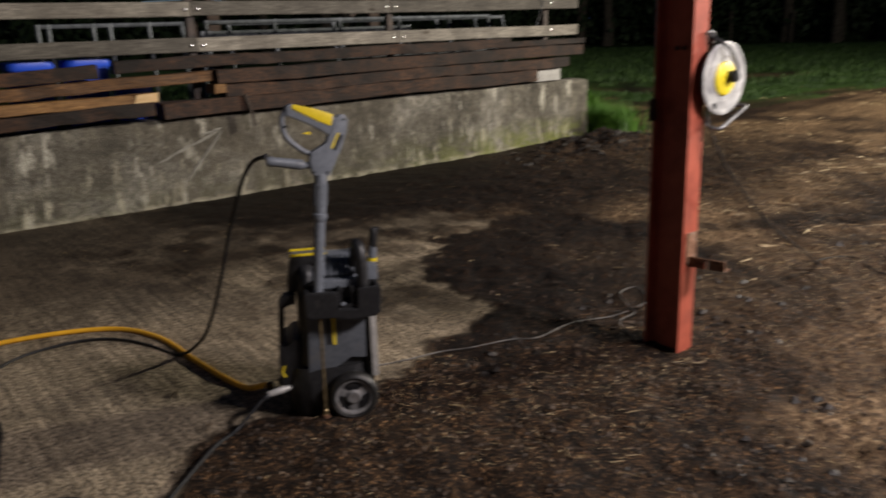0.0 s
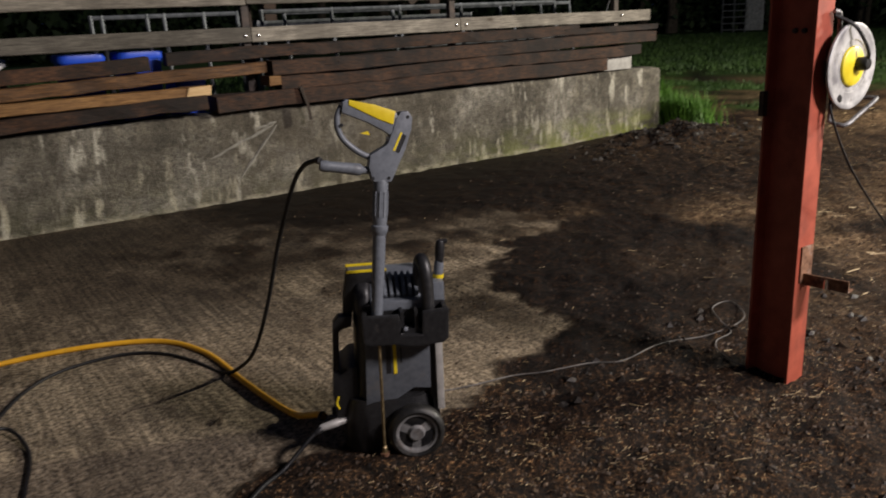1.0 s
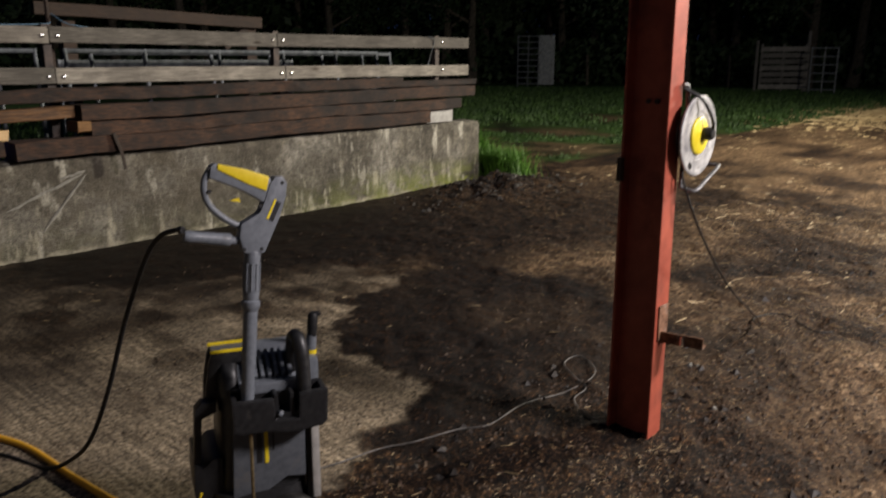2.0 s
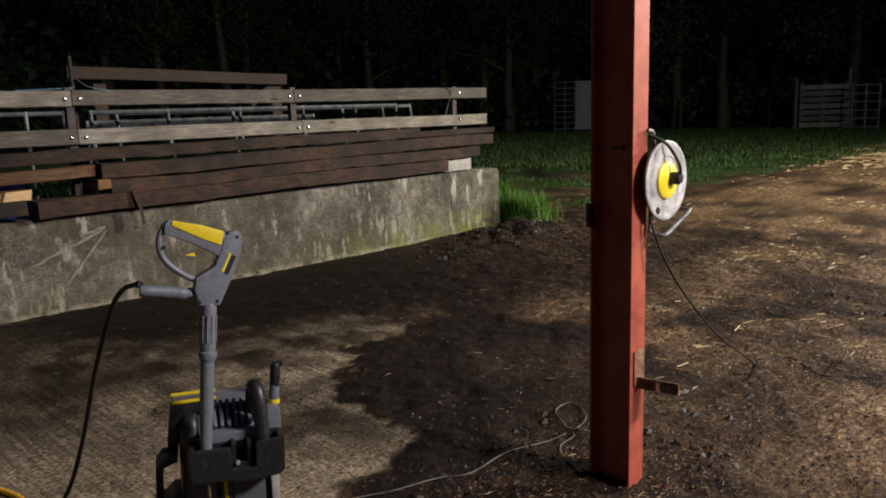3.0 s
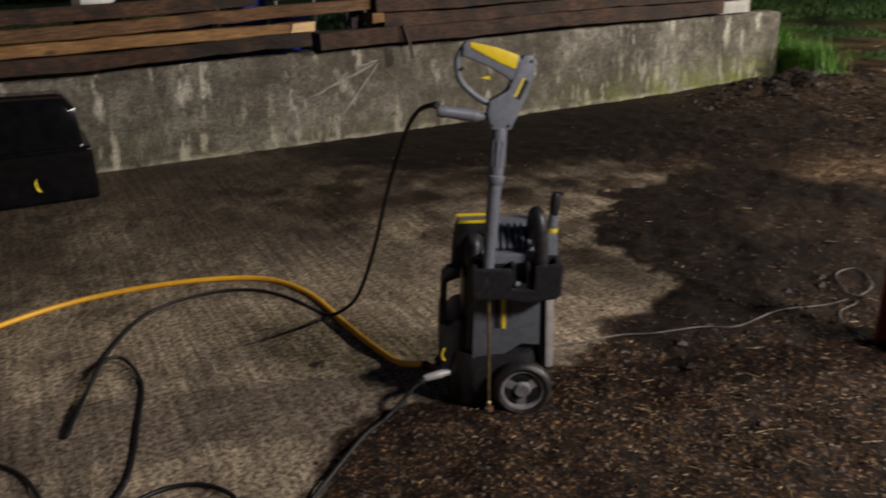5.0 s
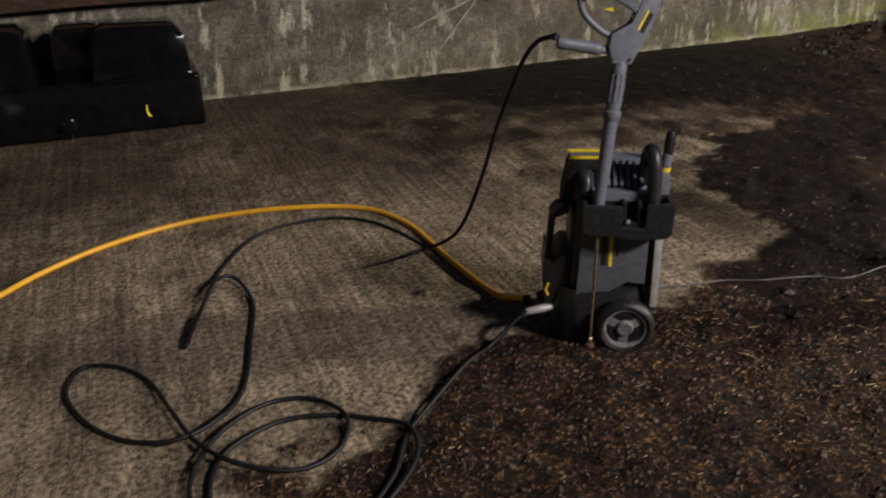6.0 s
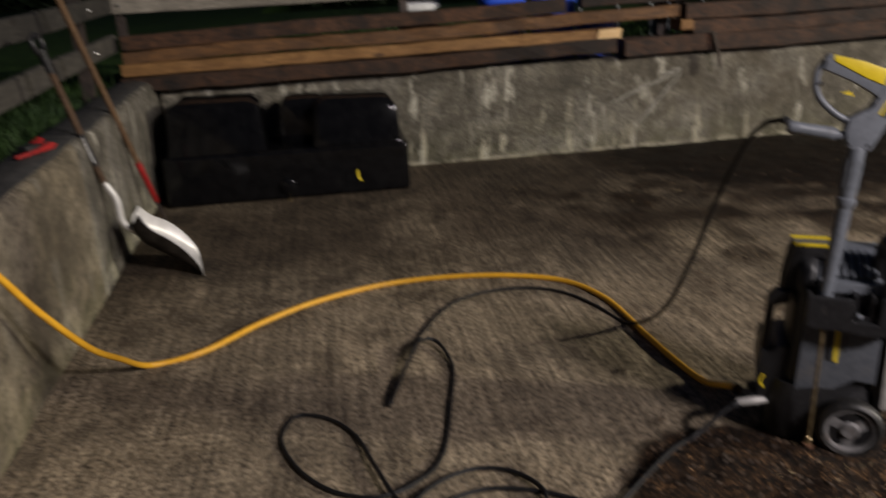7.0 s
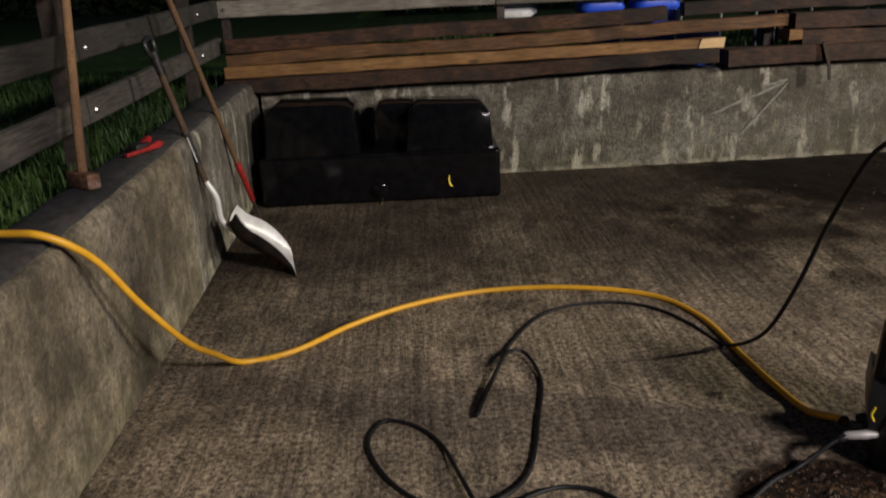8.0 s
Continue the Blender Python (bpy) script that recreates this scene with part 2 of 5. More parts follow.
def wall_concrete():
    m, nt, b = mat("old_concrete", 0.88)
    v = coords(nt)
    n1 = noise_of(nt, v, 1.7, 8, 0.65)
    n2 = noise_of(nt, v, 55, 6, 0.7)
    col = ramp(nt, n1, [(0.32, (0.05, 0.044, 0.034)), (0.5, (0.145, 0.133, 0.108)), (0.66, (0.275, 0.262, 0.232))])
    col = mix(nt, col, ramp(nt, n2, [(0.36, (0.4, 0.38, 0.34)), (0.64, (1.35, 1.33, 1.28))]), 0.62, "MULTIPLY")
    n3 = noise_of(nt, v, 7.5, 7, 0.7)
    col = mix(nt, col, ramp(nt, n3, [(0.34, (0.42, 0.40, 0.36)), (0.5, (0.95, 0.94, 0.92)), (0.66, (1.6, 1.56, 1.46))]), 0.8, "MULTIPLY")
    pits = noise_of(nt, v, 20, 6, 0.75)
    col = mix(nt, col, (0.045, 0.04, 0.03), math_of(nt, "MULTIPLY", ramp(nt, pits, [(0.50, (0, 0, 0)), (0.62, (1, 1, 1))]), 0.7))
    # the side wall is of a paler, browner mix with little lime
    sep = nt.nodes.new("ShaderNodeSeparateXYZ")
    nt.links.new(coords(nt), sep.inputs[0])
    side = nt.nodes.new("ShaderNodeMapRange")
    for i, val in enumerate((-2.19, -2.17, 1.0, 0.0)):
        side.inputs[1 + i].default_value = val
    nt.links.new(sep.outputs[0], side.inputs[0])
    side = side.outputs[0]
    col = mix(nt, col, mix(nt, col, (1.5, 1.39, 1.2), 1.0, "MULTIPLY"), side)
    # vertical runs of lime
    vs = coords(nt, (5.0, 5.0, 0.55))
    runs = noise_of(nt, vs, 1.6, 5, 0.6)
    vb = coords(nt, (7.5, 7.5, 3.6))
    blot = noise_of(nt, vb, 1.25, 4, 0.55)
    lime = math_of(nt, "MULTIPLY", ramp(nt, runs, [(0.52, (0, 0, 0)), (0.62, (1, 1, 1))]), ramp(nt, blot, [(0.5, (0, 0, 0)), (0.60, (1, 1, 1))]))
    lime = math_of(nt, "MULTIPLY", lime, math_of(nt, "SUBTRACT", 1.0, math_of(nt, "MULTIPLY", side, 0.8)))
    col = mix(nt, col, (0.6, 0.57, 0.47), math_of(nt, "MULTIPLY", math_of(nt, "MULTIPLY", lime, ramp(nt, n2, [(0.35, (0.3,) * 3), (0.6, (1, 1, 1))])), 0.95))
    drip = noise_of(nt, coords(nt, (9.5, 9.5, 2.7)), 1.0, 4, 0.6)
    band = ramp(nt, sep.outputs[2], [(0.0, (0.5,) * 3), (0.10, (1, 1, 1)), (0.34, (0.8,) * 3), (0.60, (0, 0, 0))])
    drip = math_of(nt, "MULTIPLY", ramp(nt, drip, [(0.57, (0, 0, 0)), (0.65, (1, 1, 1))]), band)
    crust = math_of(nt, "MULTIPLY", ramp(nt, sep.outputs[2], [(0.085, (1, 1, 1)), (0.125, (0, 0, 0))]), ramp(nt, n3, [(0.42, (0, 0, 0)), (0.55, (1, 1, 1))]))
    drip = math_of(nt, "MULTIPLY", math_of(nt, "MAXIMUM", drip, crust), math_of(nt, "SUBTRACT", 1.0, math_of(nt, "MULTIPLY", side, 0.9)))
    col = mix(nt, col, (0.52, 0.48, 0.36), math_of(nt, "MULTIPLY", math_of(nt, "MULTIPLY", drip, ramp(nt, n2, [(0.35, (0.35,) * 3), (0.55, (1, 1, 1))])), 0.85))
    # moss along the foot and in damp runs
    foot = ramp(nt, sep.outputs[2], [(0.05, (1, 1, 1)), (0.42, (0, 0, 0))])
    mn = noise_of(nt, coords(nt, (1.2, 1.2, 2.2)), 3.2, 8, 0.72)
    moss = math_of(nt, "MULTIPLY", foot, ramp(nt, mn, [(0.40, (0, 0, 0)), (0.55, (1, 1, 1))]))
    east = nt.nodes.new("ShaderNodeMapRange")
    for i, val in enumerate((3.2, 5.4, 0.14, 1.0)):
        east.inputs[1 + i].default_value = val
    nt.links.new(sep.outputs[0], east.inputs[0])
    moss = math_of(nt, "MULTIPLY", moss, east.outputs[0])
    col = mix(nt, col, mix(nt, (0.23, 0.25, 0.02), (0.06, 0.085, 0.01), n2), math_of(nt, "MULTIPLY", moss, 0.95))
    # a brown damp stain
    dx = math_of(nt, "SUBTRACT", sep.outputs[0], 2.3)
    bell = math_of(nt, "SUBTRACT", 1.0, math_of(nt, "ABSOLUTE", math_of(nt, "MULTIPLY", dx, 0.62)), True)
    damp_dim = math_of(nt, "MULTIPLY", bell, ramp(nt, noise_of(nt, v, 2.4, 6, 0.6), [(0.35, (0, 0, 0)), (0.6, (1, 1, 1))]))
    col = mix(nt, col, (0.062, 0.049, 0.03), math_of(nt, "MULTIPLY", damp_dim, 0.8))
    nt.links.new(col, b.inputs["Base Color"])
    h = math_of(nt, "ADD", math_of(nt, "MULTIPLY", n1, 0.5), n2)
    bump(nt, b, math_of(nt, "SUBTRACT", h, math_of(nt, "MULTIPLY", pits, 0.8)), 0.8, 0.016)
    return m


M_CONCRETE = wall_concrete()


def ground_material():
    """Brushed concrete, trodden muck, turf and dry straw litter, by the areas stored on the mesh."""
    m, nt, b = mat("yard_ground", 0.8)
    v = coords(nt)

    def area(name):
        a = nt.nodes.new("ShaderNodeAttribute")
        a.attribute_name = name
        return a.outputs["Fac"]
    fine = noise_of(nt, v, 48, 6, 0.72)
    mid = noise_of(nt, v, 6, 8, 0.7)
    big = noise_of(nt, v, 0.9, 5, 0.6)
    # concrete, with brush lines along y
    lines = noise_of(nt, coords(nt, (31, 1.1, 1)), 1.0, 6, 0.7)
    con = ramp(nt, mid, [(0.3, (0.165, 0.135, 0.098)), (0.55, (0.325, 0.274, 0.205)), (0.75, (0.48, 0.41, 0.31))])
    con = mix(nt, con, ramp(nt, lines, [(0.38, (0.36, 0.34, 0.31)), (0.60, (1.2, 1.17, 1.12))]), 0.72, "MULTIPLY")
    con = mix(nt, con, ramp(nt, fine, [(0.40, (0.2, 0.18, 0.155)), (0.60, (1.75, 1.68, 1.54))]), 0.85, "MULTIPLY")
    blots = noise_of(nt, coords(nt, (1.0, 0.8, 1)), 3.1, 7, 0.68)
    con = mix(nt, con, (0.05, 0.036, 0.024), math_of(nt, "MULTIPLY", ramp(nt, blots, [(0.50, (0, 0, 0)), (0.66, (1, 1, 1))]), 0.72))
    specks = noise_of(nt, v, 95, 3, 0.6)
    con = mix(nt, con, (0.52, 0.45, 0.34), math_of(nt, "MULTIPLY", ramp(nt, specks, [(0.57, (0, 0, 0)), (0.66, (1, 1, 1))]), 0.8))
    con = mix(nt, con, (0.06, 0.052, 0.045), math_of(nt, "MULTIPLY", ramp(nt, big, [(0.42, (0, 0, 0)), (0.66, (1, 1, 1))]), 0.4))
    # Concrete towards the back wall is darkened in colour for the lamp's falloff.
    con = mix(nt, con, mix(nt, con, (0.30, 0.285, 0.28), 1.0, "MULTIPLY"), area("damp_dim"))
    wet = area("wet")
    con = mix(nt, con, mix(nt, con, (0.10, 0.08, 0.062), 1.0, "MULTIPLY"), wet)
    # muck
    muck = ramp(nt, noise_of(nt, v, 60, 9, 0.85), [(0.44, (0.004, 0.0025, 0.0013)), (0.56, (0.040, 0.021, 0.010)), (0.655, (0.42, 0.255, 0.125))])
    clump = noise_of(nt, v, 15, 5, 0.62)
    muck = mix(nt, muck, ramp(nt, clump, [(0.38, (0.22, 0.2, 0.18)), (0.5, (0.85, 0.82, 0.8)), (0.64, (1.7, 1.62, 1.5))]), 0.9, "MULTIPLY")
    muck = mix(nt, muck, ramp(nt, mid, [(0.35, (0.5, 0.48, 0.45)), (0.7, (1.3, 1.3, 1.25))]), 0.7, "MULTIPLY")
    muck = mix(nt, muck, mix(nt, muck, (0.33, 0.29, 0.27), 1.0, "MULTIPLY"), wet)
    dirt = area("dirt")
    col = mix(nt, con, muck, dirt)
    # dry litter further out
    dry = ramp(nt, noise_of(nt, coords(nt, (1.0, 1.8, 1)), 20, 9, 0.82), [(0.40, (0.024, 0.013, 0.006)), (0.52, (0.14, 0.085, 0.044)), (0.64, (0.46, 0.32, 0.18))])
    col = mix(nt, col, dry, area("straw"))
    turf = ramp(nt, noise_of(nt, v, 9, 9, 0.75), [(0.3, (0.012, 0.03, 0.006)), (0.55, (0.04, 0.085, 0.014)), (0.75, (0.09, 0.15, 0.03))])
    col = mix(nt, col, turf, area("turf"))
    nt.links.new(col, b.inputs["Base Color"])
    rg = mix(nt, (0.85,) * 3, (0.52,) * 3, wet)
    rg = mix(nt, rg, (0.8,) * 3, dirt)
    nt.links.new(rg, b.inputs["Roughness"])
    b.inputs["Specular IOR Level"].default_value = 0.2
    h = math_of(nt, "ADD", math_of(nt, "MULTIPLY", lines, math_of(nt, "SUBTRACT", 1.0, dirt)), math_of(nt, "ADD", math_of(nt, "MULTIPLY", fine, 1.1), math_of(nt, "MULTIPLY", math_of(nt, "MULTIPLY", clump, dirt), 2.2)))
    bump(nt, b, h, 0.7, 0.012)
    return m


M_GROUND = ground_material()


# ---- mesh helpers ----
def link_mesh(name, me, material):
    me.materials.append(material)
    return new(name, me)


def part(name, bm, material, parent=None, label=""):
    """Links a bmesh as one mesh object, under parent if given."""
    me = bpy.data.meshes.new(name)
    bm.to_mesh(me)
    bm.free()
    ob = link_mesh(name, me, material)
    if parent:
        ob.parent = parent
    if label:
        tagged(ob, label)
    return ob


def smooth(ob, angle=35):
    me = ob.data
    me.polygons.foreach_set("use_smooth", [True] * len(me.polygons))
    me.set_sharp_from_angle(angle=radians(angle))
    return ob


def empty(name, m=None):
    ob = new(name)
    ob.empty_display_size = 0.1
    if m is not None:
        ob.matrix_basis = m
    return ob


def box(x0, x1, y0, y1, z0, z1, bevel=0.0, segments=2, bm=None):
    bm = bm or bmesh.new()
    r = bmesh.ops.create_cube(bm, size=1)
    for v in r["verts"]:
        v.co = Vector((x0 + (v.co.x + 0.5) * (x1 - x0), y0 + (v.co.y + 0.5) * (y1 - y0), z0 + (v.co.z + 0.5) * (z1 - z0)))
    if bevel:
        edges = list({e for v in r["verts"] for e in v.link_edges})
        bmesh.ops.bevel(bm, geom=edges, offset=bevel, segments=segments, profile=0.7, affect="EDGES")
    return bm


def prism(outline, y0, y1, bevel=0.0, bm=None):
    """An outline in x and z, drawn out from y0 to y1."""
    bm = bm or bmesh.new()
    a = [bm.verts.new((x, y0, z)) for x, z in outline]
    f = bm.faces.new(a)
    r = bmesh.ops.extrude_face_region(bm, geom=[f])
    vs = [g for g in r["geom"] if isinstance(g, bmesh.types.BMVert)]
    bmesh.ops.translate(bm, verts=vs, vec=(0, y1 - y0, 0))
    bmesh.ops.recalc_face_normals(bm, faces=bm.faces)
    if bevel:
        bmesh.ops.bevel(bm, geom=list(bm.edges), offset=bevel, segments=2, profile=0.7, affect="EDGES")
    return bm


def spline(points, per=8):
    """A smooth line through points."""
    p = [Vector(q) for q in points]
    p = [p[0] * 2 - p[1]] + p + [p[-1] * 2 - p[-2]]
    out = []
    for i in range(1, len(p) - 2):
        a, b, c, d = p[i - 1:i + 3]
        for k in range(per):
            t = k / per
            out.append(0.5 * ((2 * b) + (c - a) * t + (2 * a - 5 * b + 4 * c - d) * t * t + (3 * b - a - 3 * c + d) * t ** 3))
    out.append(p[-2])
    return out


def tube(points, radius, sides=10, bm=None, flat=1.0):
    """A round bar along a line; radius is a number or one for each point."""
    bm = bm or bmesh.new()
    pts = [Vector(q) for q in points]
    n = len(pts)
    rad = radius if isinstance(radius, (list, tuple)) else [radius] * n
    rings, side = [], None
    for i, q in enumerate(pts):
        d = (pts[min(i + 1, n - 1)] - pts[max(i - 1, 0)]).normalized()
        if side is None:
            side = d.orthogonal().normalized()
        side = (side - d * side.dot(d)).normalized()
        up = d.cross(side)
        rings.append([bm.verts.new(q + rad[i] * (math.cos(2 * math.pi * k / sides) * side + flat * math.sin(2 * math.pi * k / sides) * up)) for k in range(sides)])
    for a, b in zip(rings, rings[1:]):
        for k in range(sides):
            bm.faces.new((a[k], a[(k + 1) % sides], b[(k + 1) % sides], b[k]))
    bm.faces.new(list(reversed(rings[0])))
    bm.faces.new(rings[-1])
    return bm


def lathe(profile, sides=32, bm=None):
    """A profile of (radius, height) turned about z."""
    bm = bm or bmesh.new()
    rings = []
    for r, h in profile:
        if r < 1e-6:
            rings.append([bm.verts.new((0, 0, h))])
        else:
            rings.append([bm.verts.new((r * math.cos(2 * math.pi * k / sides), r * math.sin(2 * math.pi * k / sides), h)) for k in range(sides)])
    for a, b in zip(rings, rings[1:]):
        for k in range(sides):
            q = [a[k % len(a)], a[(k + 1) % len(a)], b[(k + 1) % len(b)], b[k % len(b)]]
            q = [v for i, v in enumerate(q) if v not in q[:i]]
            if len(q) > 2:
                bm.faces.new(q)
    bmesh.ops.recalc_face_normals(bm, faces=bm.faces)
    return bm


def moved(bm, m):
    bmesh.ops.transform(bm, matrix=m, verts=bm.verts)
    return bm


def roughen(bm, size, scale, cuts=0):
    """Uneven faces, as on old timber or cast concrete."""
    if cuts:
        bmesh.ops.subdivide_edges(bm, edges=list(bm.edges), cuts=cuts, use_grid_fill=True)
    for v in bm.verts:
        v.co += size * noise.noise_vector(v.co * scale)
    return bm


# ---- ground ----
CLEAN = [(-2.3, 0.3), (1.07, 0.3), (1.12, -0.3), (1.32, -1.0), (2.05, -1.32), (2.75, -1.6), (2.9, -2.2), (2.2, -2.52), (1.66, -3.0), (1.72, -3.42),
         (1.32, -3.8), (0.8, -3.92), (0.25, -3.93), (-0.14, -4.07), (-0.45, -4.33), (-0.78, -4.42), (-0.95, -5.2), (-1.0, -7.5), (-2.3, -7.5)]


splat_rng = random.Random(8)
SPLATS = [(splat_rng.uniform(-1.7, 0.1), splat_rng.uniform(-4.7, -3.3), splat_rng.uniform(0.012, 0.03)) for k in range(26)]


def inside_distance(X, Y, poly):
    """How far points lie inside a polygon, negative outside."""
    d = np.full(X.shape, 1e9)
    inside = np.zeros(X.shape, bool)
    for (x0, y0), (x1, y1) in zip(poly, poly[1:] + poly[:1]):
        ex, ey = x1 - x0, y1 - y0
        t = np.clip(((X - x0) * ex + (Y - y0) * ey) / (ex * ex + ey * ey), 0, 1)
        d = np.minimum(d, np.hypot(X - x0 - t * ex, Y - y0 - t * ey))
        hit = (y0 > Y) != (y1 > Y)
        with np.errstate(divide="ignore", invalid="ignore"):
            inside ^= hit & (X < (x1 - x0) * (Y - y0) / (y1 - y0 if y1 != y0 else 1e-9) + x0)
    return np.where(inside, d, -d)


def value_noise(X, Y, scale, seed):
    """Smooth noise between -1 and 1 on a lattice of random values."""
    rng = np.random.RandomState(seed)
    table = rng.uniform(-1, 1, (256, 256))
    u, v = X * scale, Y * scale
    i, j = np.floor(u).astype(int), np.floor(v).astype(int)
    a, b = u - i, v - j
    a, b = a * a * (3 - 2 * a), b * b * (3 - 2 * b)
    g = lambda p, q: table[p % 256, q % 256]
    return (g(i, j) * (1 - a) + g(i + 1, j) * a) * (1 - b) + (g(i, j + 1) * (1 - a) + g(i + 1, j + 1) * a) * b


def step(x, a, b):
    t = np.clip((x - a) / (b - a), 0, 1)
    return t * t * (3 - 2 * t)


def fractal(X, Y, scale, seed, octaves=4):
    return sum(value_noise(X, Y, scale * 2 ** k, seed + k) / 2 ** k for k in range(octaves))


def areas(X, Y):
    """Shares of muck, wet, straw litter, turf and painted-in dimming on the ground."""
    edge = inside_distance(X, Y, CLEAN) + 0.13 * fractal(X, Y, 2.6, 3, 5) + 0.07 * fractal(X, Y, 11, 13, 4)
    for cx, cy, r in SPLATS:
        edge = edge - 0.5 * np.exp(-((X - cx) ** 2 + ((Y - cy) * 1.3) ** 2) / (r * r)) * np.clip(1.0 + 1.2 * fractal(X, Y, 18, 9, 2), 0, 2)
    wall_side = step(Y - 0.5 * (X - 1.2), -2.9, -1.2) * step(X, 0.9, 1.2)
    dirt = 1 - step(edge, -0.05, 0.05)
    film = step(X + 0.4 * fractal(X, Y, 2.0, 121), 0.35, 1.0) * step(fractal(X, Y, 4.5, 131), -0.5, 0.6)
    film = film * (1 - 0.3 * step(fractal(X, Y, 3.0, 141), 0.0, 0.6))
    dirt = np.maximum(dirt, (0.12 + 0.5 * step(Y, -3.9, -2.9)) * film)
    soaked = 0.75 * film * step(Y + 0.3 * fractal(X, Y, 2.2, 151), -2.9, -2.0)
    wall_side = wall_side * dirt
    wet = dirt * np.maximum(wall_side, (1 - step(-Y + 0.3 * fractal(X, Y, 1.1, 7), 3.9, 4.8)) * (1 - step(X + 0.5 * fractal(X, Y, 1.0, 8), 3.6, 5.6)) * step(X, 0.9, 1.3))
    wet = np.maximum(wet, soaked)
    dirt = dirt * (1 - 0.6 * wall_side)
    fringe = step(-Y, 4.7, 5.4)
    litter = step(X + 0.17 * Y + (0.9 - 0.4 * fringe) * fractal(X, Y, 0.9, 11) + 2.1 * fringe, 1.4, 3.2) * (1 - step(Y + 0.5 * fractal(X, Y, 1, 5), -3.5, -2.0) * (1 - step(X, 6.0, 9.0)))
    litter = litter * step(fractal(X, Y, 1.6, 21), -0.75, 0.45) * (1 - 0.3 * step(fractal(X, Y, 5.0, 161), -0.1, 0.6))
    outer = Y - (1.1 + 0.05 * (X - 8)) + 1.1 * fractal(X, Y, 0.35, 31) - 0.35 * np.maximum(X - 22, 0)
    turf = step(outer, -0.4, 0.5) * step(X, 6.2, 7.0)
    turf = np.maximum(turf, step(X, 26, 30) * step(Y, 0.0, 4.0))
    turf = np.maximum(turf, step(Y, 0.18, 0.24))
    turf = np.maximum(turf, step(-X, 2.38, 2.44))
    turf = np.maximum(turf, step(np.hypot(X - 2, Y + 3), 45, 60))
    patchy = step(fractal(X, Y, 0.8, 81) + 0.11 * (np.hypot(X, Y + 6) - 15), -0.3, 0.3)
    turf = np.where(X > 6.0, turf * np.maximum(patchy, 0.12), turf)
    # Mask that paints the far concrete darker, as the light thins out there.
    damp_dim = step(Y + 0.45 * fractal(X, Y, 0.9, 101), -3.3, -2.0) * (1 - step(X, 0.6, 1.0) * step(-Y, 1.9, 2.3)) * (0.55 + 0.45 * step(fractal(X, Y, 1.7, 111), -1.3, 0.2))
    return dirt, wet, litter * (1 - turf), turf, damp_dim


def height(X, Y):
    dirt, wet, litter, turf, damp_dim = areas(X, Y)
    z = 0.045 * step(Y, -3.2, 0.0) + 0.02 * step(X, 3.0, 6.0)
    near = (1 - step(np.hypot(X - 2, Y + 3), 12, 30))
    z = z + near * dirt * (0.012 + 0.016 * fractal(X, Y, 6, 41) + 0.006 * fractal(X, Y, 25, 45, 2))
    z = z + near * litter * 0.02 * fractal(X, Y, 4, 51)
    z = z + near * turf * 0.03 * fractal(X, Y, 1.5, 61)
    heap = np.exp(-(((X - 5.95) / 0.75) ** 2 + ((Y + 0.62) / 0.36) ** 2))
    z = z + heap * (0.17 + 0.08 * fractal(X, Y, 5, 71))
    behind = step(Y, 0.08, 0.2) * (1 - step(X, 4.5, 8.0)) * (1 - step(Y, 14, 26))
    left = step(-X, 2.3, 2.42) * (1 - step(-X, 20, 40))
    z = z + 0.66 * np.maximum(behind, left)
    return z


def axis(fine0, fine1, d, far0, far1):
    xs = list(np.arange(fine0, fine1 + d / 2, d))
    s, x = d, xs[-1]
    while x < far1:
        s *= 1.13
        x += s
        xs.append(x)
    s, x = d, xs[0]
    while x > far0:
        s *= 1.13
        x -= s
        xs.insert(0, x)
    return np.array(xs)


def build_ground():
    xs, ys = axis(-2.6, 7.6, 0.028, -700, 900), axis(-5.6, 0.5, 0.028, -700, 900)
    X, Y = np.meshgrid(xs, ys)
    Z = height(X, Y)
    nx, ny = len(xs), len(ys)
    co = np.stack([X, Y, Z], -1).reshape(-1, 3)
    k = np.arange(nx * ny).reshape(ny, nx)
    quads = np.stack([k[:-1, :-1], k[:-1, 1:], k[1:, 1:], k[1:, :-1]], -1).reshape(-1, 4)
    me = bpy.data.meshes.new("ground")
    me.from_pydata(co.tolist(), [], quads.tolist())
    for name, values in zip(("dirt", "wet", "straw", "turf", "damp_dim"), areas(X, Y)):
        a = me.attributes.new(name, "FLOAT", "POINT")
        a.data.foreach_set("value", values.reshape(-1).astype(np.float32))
    me.polygons.foreach_set("use_smooth", [True] * len(me.polygons))
    ob = link_mesh("ground", me, M_GROUND)
    return tagged(ob, "brushed concrete yard trodden with dark wet muck, straw and turf", "ground", kind="structure")


ground = build_ground()


def floor_z(x, y):
    return float(height(np.array([x]), np.array([y]))[0])


